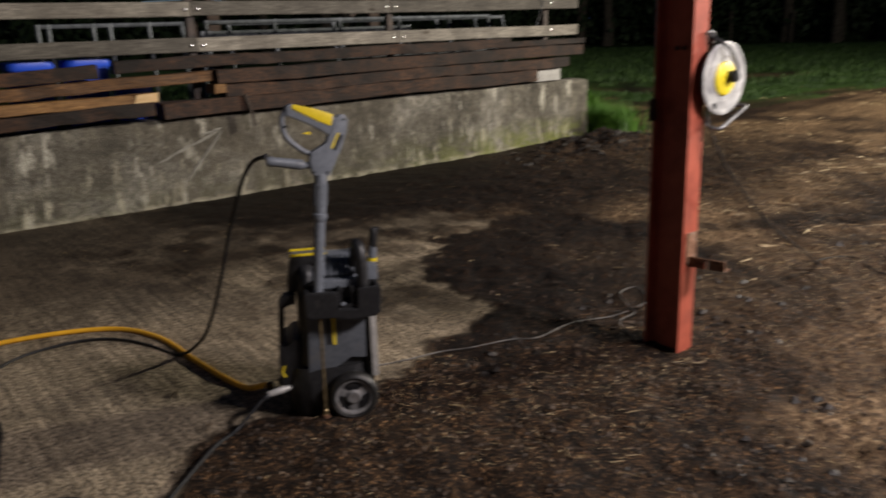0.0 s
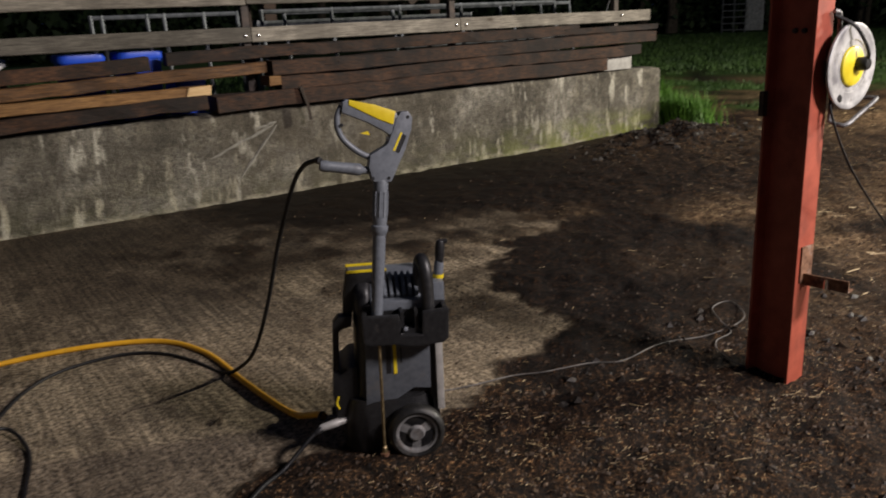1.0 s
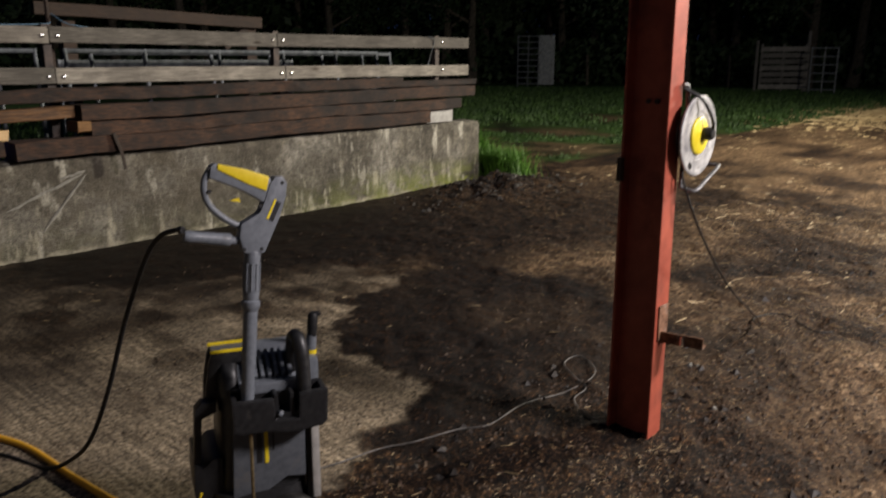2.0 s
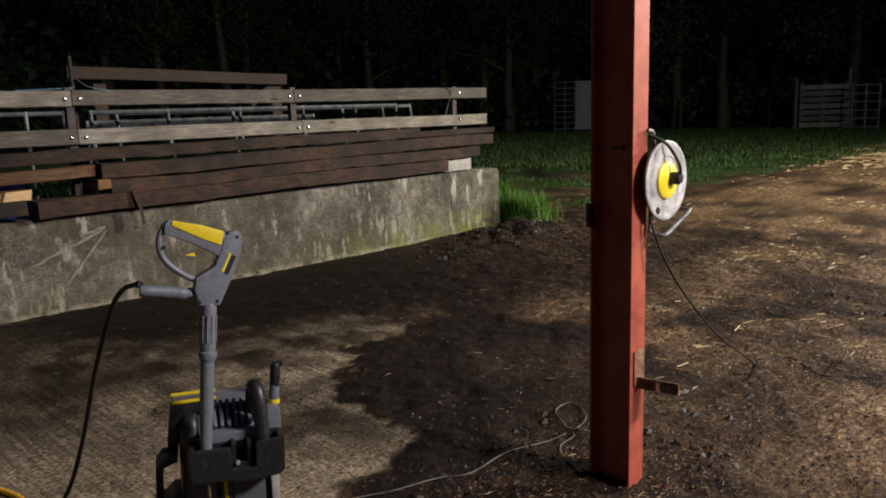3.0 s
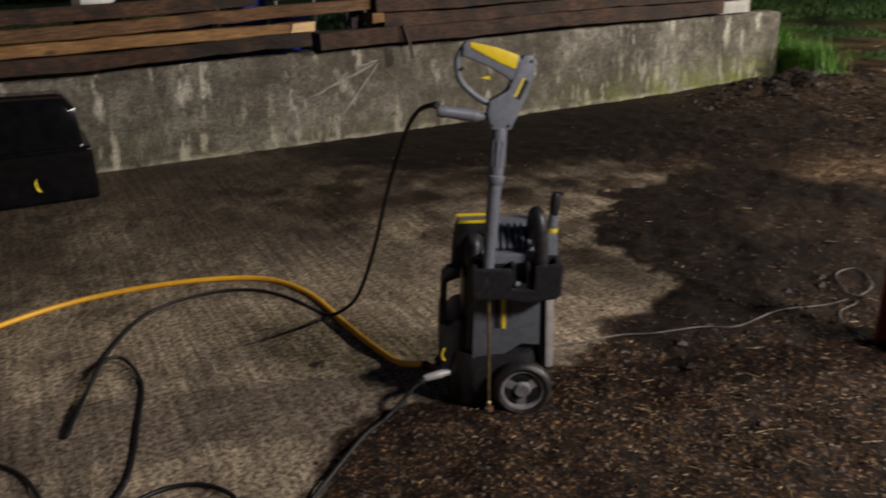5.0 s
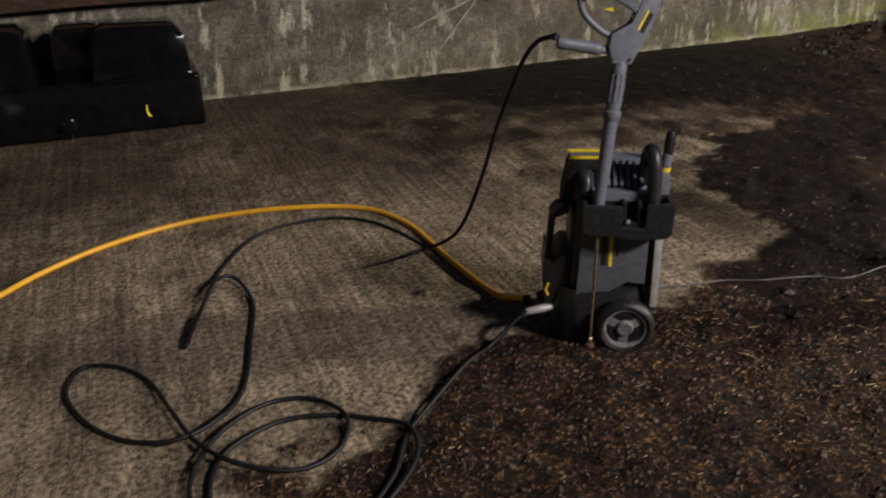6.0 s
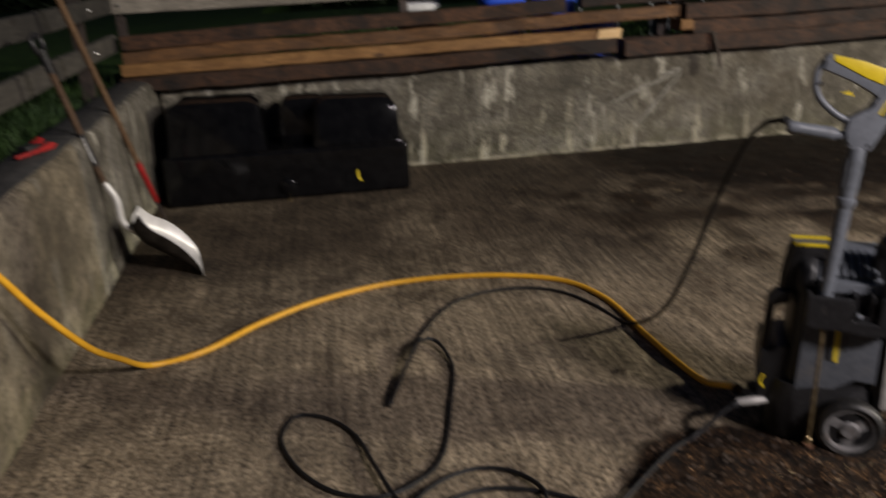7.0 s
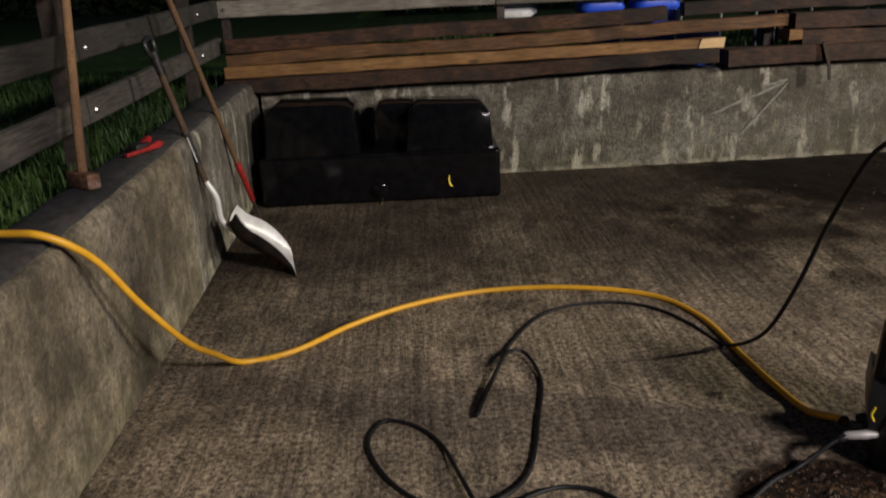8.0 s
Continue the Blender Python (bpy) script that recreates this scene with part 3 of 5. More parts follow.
# ---- walls ----
def cast_wall(name, x0, x1, thick, top, label, m):
    """A cast concrete wall along local x with its face at local y = 0."""
    bm = bmesh.new()
    n = int((x1 - x0) / 0.12)
    prof = [(0.0, -0.3), (0.0, 0.1), (0.0, 0.25), (0.0, 0.4), (0.0, 0.55), (0.0, top - 0.06), (0.006, top - 0.018), (0.022, top - 0.002), (0.06, top), (thick / 2, top + 0.002), (thick - 0.03, top), (thick, top - 0.03), (thick, -0.3)]
    rings = []
    for i in range(n + 1):
        x = x0 + (x1 - x0) * i / n
        ring = []
        for y, z in prof:
            j = 0.010 * noise.noise(Vector((x * 2.1, y * 3, z * 3))) + 0.004 * noise.noise(Vector((x * 11, y * 9, z * 12)))
            end = min(x1 - x, 0.05)
            pull = 0.022 * (1 - end / 0.05) ** 2 if end < 0.05 else 0
            ring.append(bm.verts.new((x, y + (j if y < thick / 2 else 0) + (pull if y < thick / 2 else -pull), z + 1.2 * (j if z > top - 0.1 else 0) - (pull if z > top - 0.05 else 0))))
        rings.append(ring)
    for a, b in zip(rings, rings[1:]):
        for k in range(len(prof) - 1):
            bm.faces.new((a[k], b[k], b[k + 1], a[k + 1]))
    bm.faces.new(rings[0])
    bm.faces.new(list(reversed(rings[-1])))
    bmesh.ops.recalc_face_normals(bm, faces=bm.faces)
    ob = smooth(part(name, bm, M_CONCRETE), 50)
    ob.matrix_basis = m
    return tagged(ob, label, "wall", kind="structure")


cast_wall("wall_north", -2.18, 6.47, 0.25, 0.795, "low old concrete wall with lime streaks and moss at its foot", pose(0, 0, -0.04, 0, -0.33, 0))
# the side wall runs towards the yard's mouth, face to the east
cast_wall("wall_west", -8.0, 0.25, 0.25, 0.778, "low grey concrete side wall of the yard", pose(-2.215, 0, 0.04, 0, -1.0, 90.9))


# ---- fences on the walls ----
def board(name, a, b, tall, thick, material, parent, label="", rough_size=0.004):
    """A sawn board from a to b, which are the middles of its ends."""
    a, b = Vector(a), Vector(b)
    L = (b - a).length
    n = max(2, int(L / 0.18))
    bm = bmesh.new()
    c = 0.006
    prof = [(-thick / 2 + c, -tall / 2), (thick / 2 - c, -tall / 2), (thick / 2, -tall / 2 + c), (thick / 2, tall / 2 - c), (thick / 2 - c, tall / 2), (-thick / 2 + c, tall / 2), (-thick / 2, tall / 2 - c), (-thick / 2, -tall / 2 + c)]
    seed = random.uniform(0, 50)
    rings = []
    for i in range(n + 1):
        x = L * i / n
        w = Vector((0, noise.noise(Vector((x * 0.7, seed, 0))), noise.noise(Vector((x * 0.7, seed, 9))))) * rough_size * 1.6
        ring = []
        for y, z in prof:
            e = rough_size * noise.noise(Vector((x * 5 + seed, y * 20, z * 20)))
            ring.append(bm.verts.new((x, y + w.y + e * (1 if y > 0 else -1), z + w.z + e * (1 if z > 0 else -1))))
        rings.append(ring)
    for p, q in zip(rings, rings[1:]):
        for k in range(8):
            bm.faces.new((p[k], p[(k + 1) % 8], q[(k + 1) % 8], q[k]))
    bm.faces.new(list(reversed(rings[0])))
    bm.faces.new(rings[-1])
    bmesh.ops.recalc_face_normals(bm, faces=bm.faces)
    ob = part(name, bm, material, parent, label)
    d = (b - a).normalized()
    side = Vector((0, 0, 1)).cross(d).normalized()
    up = d.cross(side)
    m = Matrix((d, side, up)).transposed().to_4x4()
    m.translation = a
    ob.matrix_basis = m
    return ob


def bolt(parent, at, facing):
    bm = lathe([(0, 0.012), (0.010, 0.010), (0.015, 0.004), (0.017, 0.0), (0.017, -0.003)], 10)
    ob = part("bolt", bm, M_BOLT, parent)
    ob.matrix_basis = Matrix.Translation(at) @ Vector(facing).to_track_quat("Z", "Y").to_matrix().to_4x4()


def fence_north():
    f = tagged(empty("fence", pose(0, 0, 0)), "two-rail fence of weathered boards bolted to steel posts behind the wall", "fence")
    for i, x in enumerate((-2.42, -0.36, 1.70, 3.74, 5.92)):
        part("post", box(x - 0.03, x + 0.03, 0.185, 0.245, 0.3, 1.72, 0.004), M_STEELDARK, f)
    joints = [(-2.47, -0.36, 1.70, 3.72, 6.41), (-2.47, -0.40, 1.72, 3.80, 6.41)]
    for row, (z0, z1) in enumerate(((1.640, 1.645), (1.352, 1.348))):
        js = joints[row]
        for a, b in zip(js, js[1:]):
            t0, t1 = (a + 2.5) / 9, (b + 2.5) / 9
            board("rail", (a + 0.004, 0.16, z0 + (z1 - z0) * t0 + random.uniform(-.004, .004)), (b - 0.004, 0.16, z0 + (z1 - z0) * t1 + random.uniform(-.004, .004)), 0.118, 0.045, M_RAIL, f)
        for x in js[:-1]:
            for dx in ((-0.05, 0.06) if x > -2 else (0.06,)):
                bolt(f, (x + dx, 0.134, (z0 + z1) / 2 - 0.005), (0, -1, 0))
        bolt(f, (5.95, 0.134, (z0 + z1) / 2 + 0.01), (0, -1, 0))
    return f


def fence_west():
    f = tagged(empty("fence", pose(0, 0, 0)), "three-rail fence of weathered boards above the side wall", "fence")
    for y in (-0.5, -2.55, -4.6):
        part("post", box(-2.575, -2.50, y - 0.035, y + 0.035, 0.3, 1.66 + 0.03 * y, 0.004), M_STEELDARK, f)
    for z, rise in ((1.650, 0.034), (1.352, 0.029), (1.085, 0.030)):
        for y0, y1 in ((0.13, -2.55), (-2.55, -6.6)):
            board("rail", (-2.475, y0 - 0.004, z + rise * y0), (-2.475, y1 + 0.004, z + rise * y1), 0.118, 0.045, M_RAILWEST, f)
        bolt(f, (-2.449, -0.5, z - 0.017), (1, 0, 0))
        bolt(f, (-2.449, -2.47, z - 0.084), (1, 0, 0))
    return f


fence_north()
fence_west()


# ---- stacked timber on the wall ----
def sleeper(x0, x1, y, z, wide, tall, material, label, tilt=0.0, turn=0.0, group="stacked timber"):
    """A beam lying along the wall; y and z are its front face and underside at x0."""
    rise, slide = math.tan(radians(tilt)) * (x1 - x0), math.tan(radians(turn)) * (x1 - x0)
    ob = board("timber_beam", (x0, y + wide / 2, z + tall / 2), (x1, y + wide / 2 + slide, z + tall / 2 + rise), tall, wide, material, None, rough_size=0.012)
    return tagged(ob, label, "beam", group)


DARK = "dark creosoted timber beam stacked on the concrete wall"
sleeper(-2.42, 1.22, -0.10, 0.75, 0.26, 0.10, M_SLEEPER, "dark weathered timber beam lying on the concrete wall", 0.98)
yellow = sleeper(-2.42, 1.27, -0.045, 0.852, 0.13, 0.082, M_YELLOW, "pale yellow sawn beam with a clean cut end", 1.0)
part("cut_face", moved(roughen(prism([(1.075, 0.919), (1.268, 0.922), (1.276, 0.995), (1.10, 0.990)], -0.062, -0.040, 0.004), 0.003, 25), yellow.matrix_basis.inverted()), M_FRESHCUT, yellow, "freshly cut paler end of the beam")
sleeper(-2.4, 1.755, -0.03, 0.938, 0.13, 0.09, M_ORANGE, "orange-brown sawn beam on top of a paler one", 1.52)
sleeper(-2.4, 0.85, -0.01, 1.045, 0.11, 0.10, M_SLEEPER, DARK, 1.55)
sleeper(1.30, 5.55, -0.085, 0.785, 0.23, 0.125, M_SLEEPER, DARK, 0.35, 0.2)
sleeper(1.86, 6.05, -0.05, 0.915, 0.23, 0.105, M_SLEEPER, DARK, 0.42, -0.25)
sleeper(1.79, 6.32, -0.065, 1.03, 0.2, 0.115, M_SLEEPER, DARK, 0.5, 0.3)
sleeper(0.98, 5.2, 0.0, 1.155, 0.11, 0.095, M_SLEEPER, DARK, 0.55)
sleeper(5.0, 6.38, 0.0, 1.185, 0.11, 0.06, M_SLEEPER, "short dark plank on the beam stack", 0.2)
sleeper(1.755, 1.855, -0.06, 0.94, 0.2, 0.075, M_YELLOW, "short pale wooden spacer block between the beams", group="spacer")
tagged(smooth(part("concrete_block", roughen(moved(box(0, 0.44, 0, 0.2, 0, 0.14, 0.006), pose(5.52, -0.015, 0.797)), 0.003, 20), M_BLOCK)), "grey concrete block propping the beams on the wall", "block")


# ---- steel column ----
def column():
    c = tagged(empty("steel_column", pose(1.857, -4.66, 0.0)), "red-oxide painted steel I-section roof column", "column")
    t, w, d, H = 0.011, 0.1, 0.185, 4.2
    out = [(0, 0), (w, 0), (w, t), (w / 2 + 0.004, t + 0.006), (w / 2 + 0.004, d - t - 0.006), (w, d - t), (w, d), (0, d), (0, d - t), (w / 2 - 0.004, d - t - 0.006), (w / 2 - 0.004, t + 0.006), (0, t)]
    bm = bmesh.new()
    f = bm.faces.new([bm.verts.new((x, y, -0.2)) for x, y in out])
    r = bmesh.ops.extrude_face_region(bm, geom=[f])
    bmesh.ops.translate(bm, verts=[g for g in r["geom"] if isinstance(g, bmesh.types.BMVert)], vec=(0, 0, H))
    bmesh.ops.recalc_face_normals(bm, faces=bm.faces)
    bmesh.ops.bevel(bm, geom=[e for e in bm.edges if abs(e.verts[0].co.z - e.verts[1].co.z) > 1], offset=0.0015, segments=1, affect="EDGES")
    part("section", bm, M_REDPAINT, c)
    for dy in (0.07, 0.105):
        bm = lathe([(0, 0.012), (0.009, 0.012), (0.010, 0.0)], 6)
        o = part("bolt", moved(bm, Matrix.Translation((w / 2 - 0.004, dy, 1.33)) @ pose(0, 0, 0, 0, -90, 0)), M_STEELDARK, c)
    # gate hook of rusty angle
    br = part("bracket", box(0.02, 0.09, -0.007, -0.001, 0.42, 0.56, 0.002), M_RUST, c, "rusty welded angle bracket")
    part("arm", moved(prism([(0, 0), (0.05, 0), (0.05, 0.006), (0.006, 0.006), (0.006, 0.045), (0, 0.045)], 0, -0.17, 0.001), pose(0.035, 0, 0.412, 0, 0, 10)), M_RUST, br)
    part("lug", lathe([(0, 0.025), (0.007, 0.025), (0.008, 0.0), (0.008, -0.01)], 8), M_BOLT, br).location = (0.05, -0.09, 0.425)
    part("latch_stub", box(-0.028, -0.002, d - 0.02, d, 1.03, 1.12, 0.003), M_STEELDARK, c)
    return c


column()


# ---- water tank ----
def sloped(bm):
    """Leans the front face back."""
    for v in bm.verts:
        if v.co.y < 0:
            v.co.y += 0.17 * (v.co.z - 0.26)
    return bm


def water_tank():
    t = tagged(empty("water_tank", pose(-1.29, -0.40, 0.045)), "long black plastic tank with two raised humps, standing against the wall", "tank")
    smooth(part("base", box(-0.83, 0.81, -0.30, 0.27, 0.0, 0.335, 0.028, 3), M_TANK, t), 60)
    # humps with rounded shoulders and a saddle between them
    hump = [(-0.79, 0.30), (-0.78, 0.62), (-0.72, 0.675), (-0.24, 0.668), (-0.17, 0.635), (-0.14, 0.30)]
    smooth(part("hump", sloped(prism(hump, -0.275, 0.24, 0.022)), M_TANK, t), 60)
    hump = [(0.16, 0.26), (0.19, 0.60), (0.25, 0.65), (0.70, 0.635), (0.76, 0.57), (0.775, 0.30)]
    smooth(part("hump", sloped(prism(hump, -0.285, 0.24, 0.045)), M_TANK, t), 60)
    smooth(part("shoulder", prism([(-0.06, 0.26), (-0.04, 0.60), (0.0, 0.65), (0.24, 0.65), (0.24, 0.26)], -0.08, 0.24, 0.03), M_TANK, t), 60)
    part("seam", box(0.20, 0.805, -0.304, 0.25, 0.325, 0.343, 0.006), M_TANK, t)
    part("seam", box(-0.20, 0.10, -0.296, 0.2, 0.322, 0.342, 0.006), M_TANK, t)
    smooth(part("drain_boss", moved(lathe([(0.055, 0), (0.055, 0.02), (0.04, 0.03), (0, 0.03)], 20), pose(-0.02, -0.298, 0.09, 90, 0, 0)), M_TANK, t))
    smooth(part("drain_plug", moved(lathe([(0, 0.045), (0.016, 0.042), (0.018, 0), (0.018, -0.03)], 14), pose(-0.02, -0.31, -0.018, 90, 0, 0)), M_BRASS, t, "small brass drain plug"))
    part("foot", box(-0.75, -0.55, -0.25, 0.2, -0.03, 0.03, 0.01), M_TANK, t)
    part("foot", box(0.5, 0.72, -0.25, 0.2, -0.03, 0.03, 0.01), M_TANK, t)
    # yellow crescent of paint
    arc = [(0.485 + 0.03 * math.cos(a), -0.304, 0.14 + 0.055 * math.sin(a)) for a in [radians(150 + 12 * k) for k in range(10)]]
    part("paint_mark", tube(arc, [0.002, 0.005, 0.007, 0.008, 0.006, 0.009, 0.009, 0.008, 0.005, 0.002], 6, flat=0.35), M_YELLOWPLASTIC, t, "yellow paint mark")
    return t


water_tank()


# ---- pressure washer ----
def rounded_section(cx, cy, hx, hy, z, power=4.0, n=40):
    pts = []
    for k in range(n):
        a = 2 * math.pi * k / n
        c, s = math.cos(a), math.sin(a)
        pts.append((cx + hx * math.copysign(abs(c) ** (2 / power), c), cy + hy * math.copysign(abs(s) ** (2 / power), s), z))
    return pts


def loft(sections, bm=None):
    bm = bm or bmesh.new()
    rings = [[bm.verts.new(p) for p in s] for s in sections]
    n = len(rings[0])
    for a, b in zip(rings, rings[1:]):
        for k in range(n):
            bm.faces.new((a[k], a[(k + 1) % n], b[(k + 1) % n], b[k]))
    bm.faces.new(list(reversed(rings[0])))
    bm.faces.new(rings[-1])
    bmesh.ops.recalc_face_normals(bm, faces=bm.faces)
    return bm


def wheel(parent, at, outward):
    m = Matrix.Translation(at) @ pose(0, 0, 0, 90 if outward < 0 else -90, 0, 0)
    w = part("wheel", moved(lathe([(0.0, 0.014), (0.022, 0.016), (0.026, 0.010), (0.030, 0.004), (0.058, 0.002), (0.064, 0.012), (0.070, 0.014), (0.072, -0.03), (0, -0.03)], 36), m), M_RIM, parent)
    smooth(w, 40)
    smooth(part("tyre", moved(lathe([(0.070, -0.032), (0.071, 0.015), (0.080, 0.019), (0.089, 0.015), (0.095, 0.006), (0.097, -0.010), (0.095, -0.024), (0.086, -0.034), (0.070, -0.032)], 40), m), M_RUBBER, w, "dirty black rubber tyre"), 40)
    for k in range(3):
        a0 = radians(90 + 120 * k)
        out = []
        for r, da in ((0.031, -30), (0.056, -41), (0.060, -20), (0.061, 0), (0.060, 20), (0.056, 41), (0.031, 30)):
            a = a0 + radians(da)
            out.append((r * math.cos(a), r * math.sin(a)))
        bm = bmesh.new()
        f = bm.faces.new([bm.verts.new((x, y, 0.0)) for x, y in out])
        r = bmesh.ops.extrude_face_region(bm, geom=[f])
        bmesh.ops.translate(bm, verts=[g for g in r["geom"] if isinstance(g, bmesh.types.BMVert)], vec=(0, 0, 0.0055))
        bmesh.ops.recalc_face_normals(bm, faces=bm.faces)
        part("slot", moved(bm, m), M_HOSEBLACK, w)


def pressure_washer():
    p = tagged(empty("pressure_washer", pose(0.463, -3.993, 0.005, 0, 0, -27)), "upright grey and black pressure washer on two wheels, splashed with muck", "pressure washer")
    # chassis and hood
    smooth(part("chassis", loft([rounded_section(0.015, 0.0, 0.155, 0.15, 0.0), rounded_section(0.015, 0, 0.168, 0.162, 0.02), rounded_section(0.012, 0, 0.165, 0.16, 0.13), rounded_section(0.015, 0, 0.15, 0.15, 0.20)]), M_BLACKPLASTIC, p, "black plastic chassis caked with dirt"), 40)
    smooth(part("hood", loft([rounded_section(0.03, 0.01, 0.140, 0.142, 0.17, 5), rounded_section(0.034, 0.01, 0.132, 0.142, 0.30, 5), rounded_section(0.036, 0.01, 0.128, 0.140, 0.45, 5), rounded_section(0.034, 0.01, 0.124, 0.134, 0.515, 4), rounded_section(0.03, 0.015, 0.112, 0.118, 0.54, 4)]), M_BLACKPLASTIC, p), 40)
    panel = [(-0.068, 0.185), (0.04, 0.20), (0.095, 0.235), (0.152, 0.228), (0.156, 0.46), (-0.055, 0.46)]
    smooth(part("side_panel", prism(panel, -0.150, -0.125, 0.006), M_GREYPLASTIC, p, "grey side panel"), 40)
    panel = [(-0.068, 0.18), (0.152, 0.228), (0.156, 0.46), (-0.055, 0.46)]
    smooth(part("side_panel", prism(panel, 0.143, 0.165, 0.006), M_GREYPLASTIC, p), 40)
    part("name_strip", box(0.031, 0.042, -0.1525, -0.146, 0.292, 0.402, 0.001), M_YELLOWPLASTIC, p, "yellow vertical strip")
    part("name_bar", box(0.008, 0.024, -0.1518, -0.146, 0.295, 0.398, 0.001), M_BLACKPLASTIC, p)
    part("name_bar", box(0.055, 0.060, -0.1518, -0.146, 0.33, 0.385, 0.001), M_BLACKPLASTIC, p)
    smooth(part("hood_crown", loft([rounded_section(-0.056, 0.01, 0.036, 0.128, 0.50, 3.5), rounded_section(-0.055, 0.01, 0.034, 0.120, 0.56, 3.5), rounded_section(-0.053, 0.015, 0.030, 0.10, 0.59, 3), rounded_section(-0.050, 0.02, 0.018, 0.06, 0.602, 3)]), M_BLACKPLASTIC, p), 40)
    # louvred top
    # wedge in y and z, drawn out along x
    wedge = [(-0.135, 0.50), (0.115, 0.50), (0.115, 0.585), (0.09, 0.60), (-0.025, 0.602), (-0.04, 0.596), (-0.115, 0.545), (-0.135, 0.54)]
    top = smooth(part("top_cover", moved(prism(wedge, -0.03, 0.165, 0.006), Matrix(((0, 1, 0, 0), (1, 0, 0, 0), (0, 0, 1, 0), (0, 0, 0, 1)))), M_GUNGREY, p, "grey sloping louvred cover"), 40)
    slope = pose(0, -0.0775, 0.5705, 34, 0, 0)
    part("vent_back", moved(box(-0.002, 0.125, -0.040, 0.040, -0.004, 0.004), slope), M_BLACKPLASTIC, top)
    for k in range(7):
        part("louvre", moved(box(-0.0055, 0.0055, -0.045, 0.052, 0.004, 0.020, 0.003), slope @ pose(0.0 + 0.0205 * k, 0, 0)), M_GUNGREY, top)
    part("cover_ledge", box(-0.03, 0.16, -0.15, -0.118, 0.515, 0.546, 0.006), M_GUNGREY, top)
    # tray: an open trough with two dividers, drawn out along x and walled at its ends
    z0 = 0.447
    tray = part("accessory_tray", prism([(-0.058, z0), (0.206, z0), (0.212, z0 + 0.085), (0.197, z0 + 0.085), (0.191, z0 + 0.02), (0.118, z0 + 0.02), (0.116, z0 + 0.08), (0.106, z0 + 0.08), (0.104, z0 + 0.02), (0.072, z0 + 0.02), (0.070, z0 + 0.078), (0.060, z0 + 0.078), (0.058, z0 + 0.05), (-0.044, z0 + 0.05), (-0.047, z0 + 0.076), (-0.061, z0 + 0.076)], -0.20, -0.135, 0.002), M_BLACKPLASTIC, p, "black tray with pockets for the accessories")
    part("front_wall", prism([(-0.062, z0 - 0.012), (-0.050, z0 - 0.024), (0.045, z0 - 0.026), (0.07, z0 - 0.034), (0.12, z0 - 0.038), (0.195, z0 - 0.030), (0.212, z0 - 0.016), (0.216, z0 + 0.086), (0.130, z0 + 0.080), (0.126, z0 + 0.004), (0.062, z0 + 0.008), (0.056, z0 + 0.074), (-0.064, z0 + 0.078)], -0.217, -0.199, 0.007), M_BLACKPLASTIC, tray)
    smooth(part("pocket", box(-0.058, 0.058, -0.202, -0.14, z0 - 0.018, z0 + 0.01, 0.01), M_BLACKPLASTIC, tray), 40)
    smooth(part("pocket", box(0.122, 0.210, -0.202, -0.14, z0 - 0.026, z0 + 0.02, 0.01), M_BLACKPLASTIC, tray), 40)
    part("back_wall", box(-0.06, 0.208, -0.148, -0.134, z0, z0 + 0.088, 0.004), M_BLACKPLASTIC, tray)
    smooth(part("nozzle_key", moved(lathe([(0, 0.022), (0.007, 0.020), (0.008, 0), (0.006, -0.022), (0, -0.022)], 12), pose(0.072, -0.204, 0.470, 70, 25, 0)), M_GUNGREY, p))
    # carrying handle: two sloping cheeks under a grip with yellow edges
    for y in (-0.062, 0.012):
        smooth(part("carry_handle", prism([(-0.128, 0.44), (-0.098, 0.44), (-0.088, 0.52), (-0.072, 0.592), (0.03, 0.594), (0.03, 0.628), (-0.098, 0.626), (-0.108, 0.60), (-0.122, 0.52)], y - 0.012, y + 0.012, 0.006), M_BLACKPLASTIC, p, "black carrying loop"), 40)
    part("grip_edge", box(-0.102, 0.03, -0.072, -0.063, 0.627, 0.636, 0.003), M_YELLOWPLASTIC, p, "yellow edge of the handle")
    part("grip_edge", box(-0.104, 0.03, -0.004, 0.005, 0.629, 0.638, 0.003), M_YELLOWPLASTIC, p)
    part("grip_bridge", box(-0.098, 0.03, -0.060, 0.002, 0.614, 0.630, 0.004), M_GREYPLASTIC, p)
    # hose bracket standing off the hood, with an open gap behind it
    bracket = [(-0.172, 0.30), (-0.150, 0.30), (-0.140, 0.44), (-0.098, 0.455), (-0.095, 0.49), (-0.140, 0.49), (-0.160, 0.468)]
    smooth(part("hose_bracket", prism(bracket, -0.105, -0.055, 0.007), M_BLACKPLASTIC, p, "black bent hose bracket"), 40)
    smooth(part("front_foot", prism([(-0.168, 0.12), (-0.09, 0.12), (-0.088, 0.315), (-0.118, 0.312), (-0.150, 0.285), (-0.172, 0.302), (-0.178, 0.22)], -0.115, 0.10, 0.012), M_BLACKPLASTIC, p, "black lower front housing"), 40)
    smooth(part("lever", tube(spline([(-0.158, -0.135, 0.175), (-0.166, -0.135, 0.195), (-0.158, -0.135, 0.22)], 5), 0.004, 8), M_YELLOWPLASTIC, p, "small yellow clip"))
    # push handle tubes at the back
    for y in (-0.14, 0.12):
        smooth(part("push_tube", box(0.172, 0.196, y - 0.018, y + 0.010, 0.15, 0.50, 0.006), M_ALU, p, "bare aluminium push-handle tube"))
        part("tube_guide", box(0.158, 0.18, y - 0.006, y + 0.03, 0.12, 0.46, 0.004), M_BLACKPLASTIC, p)
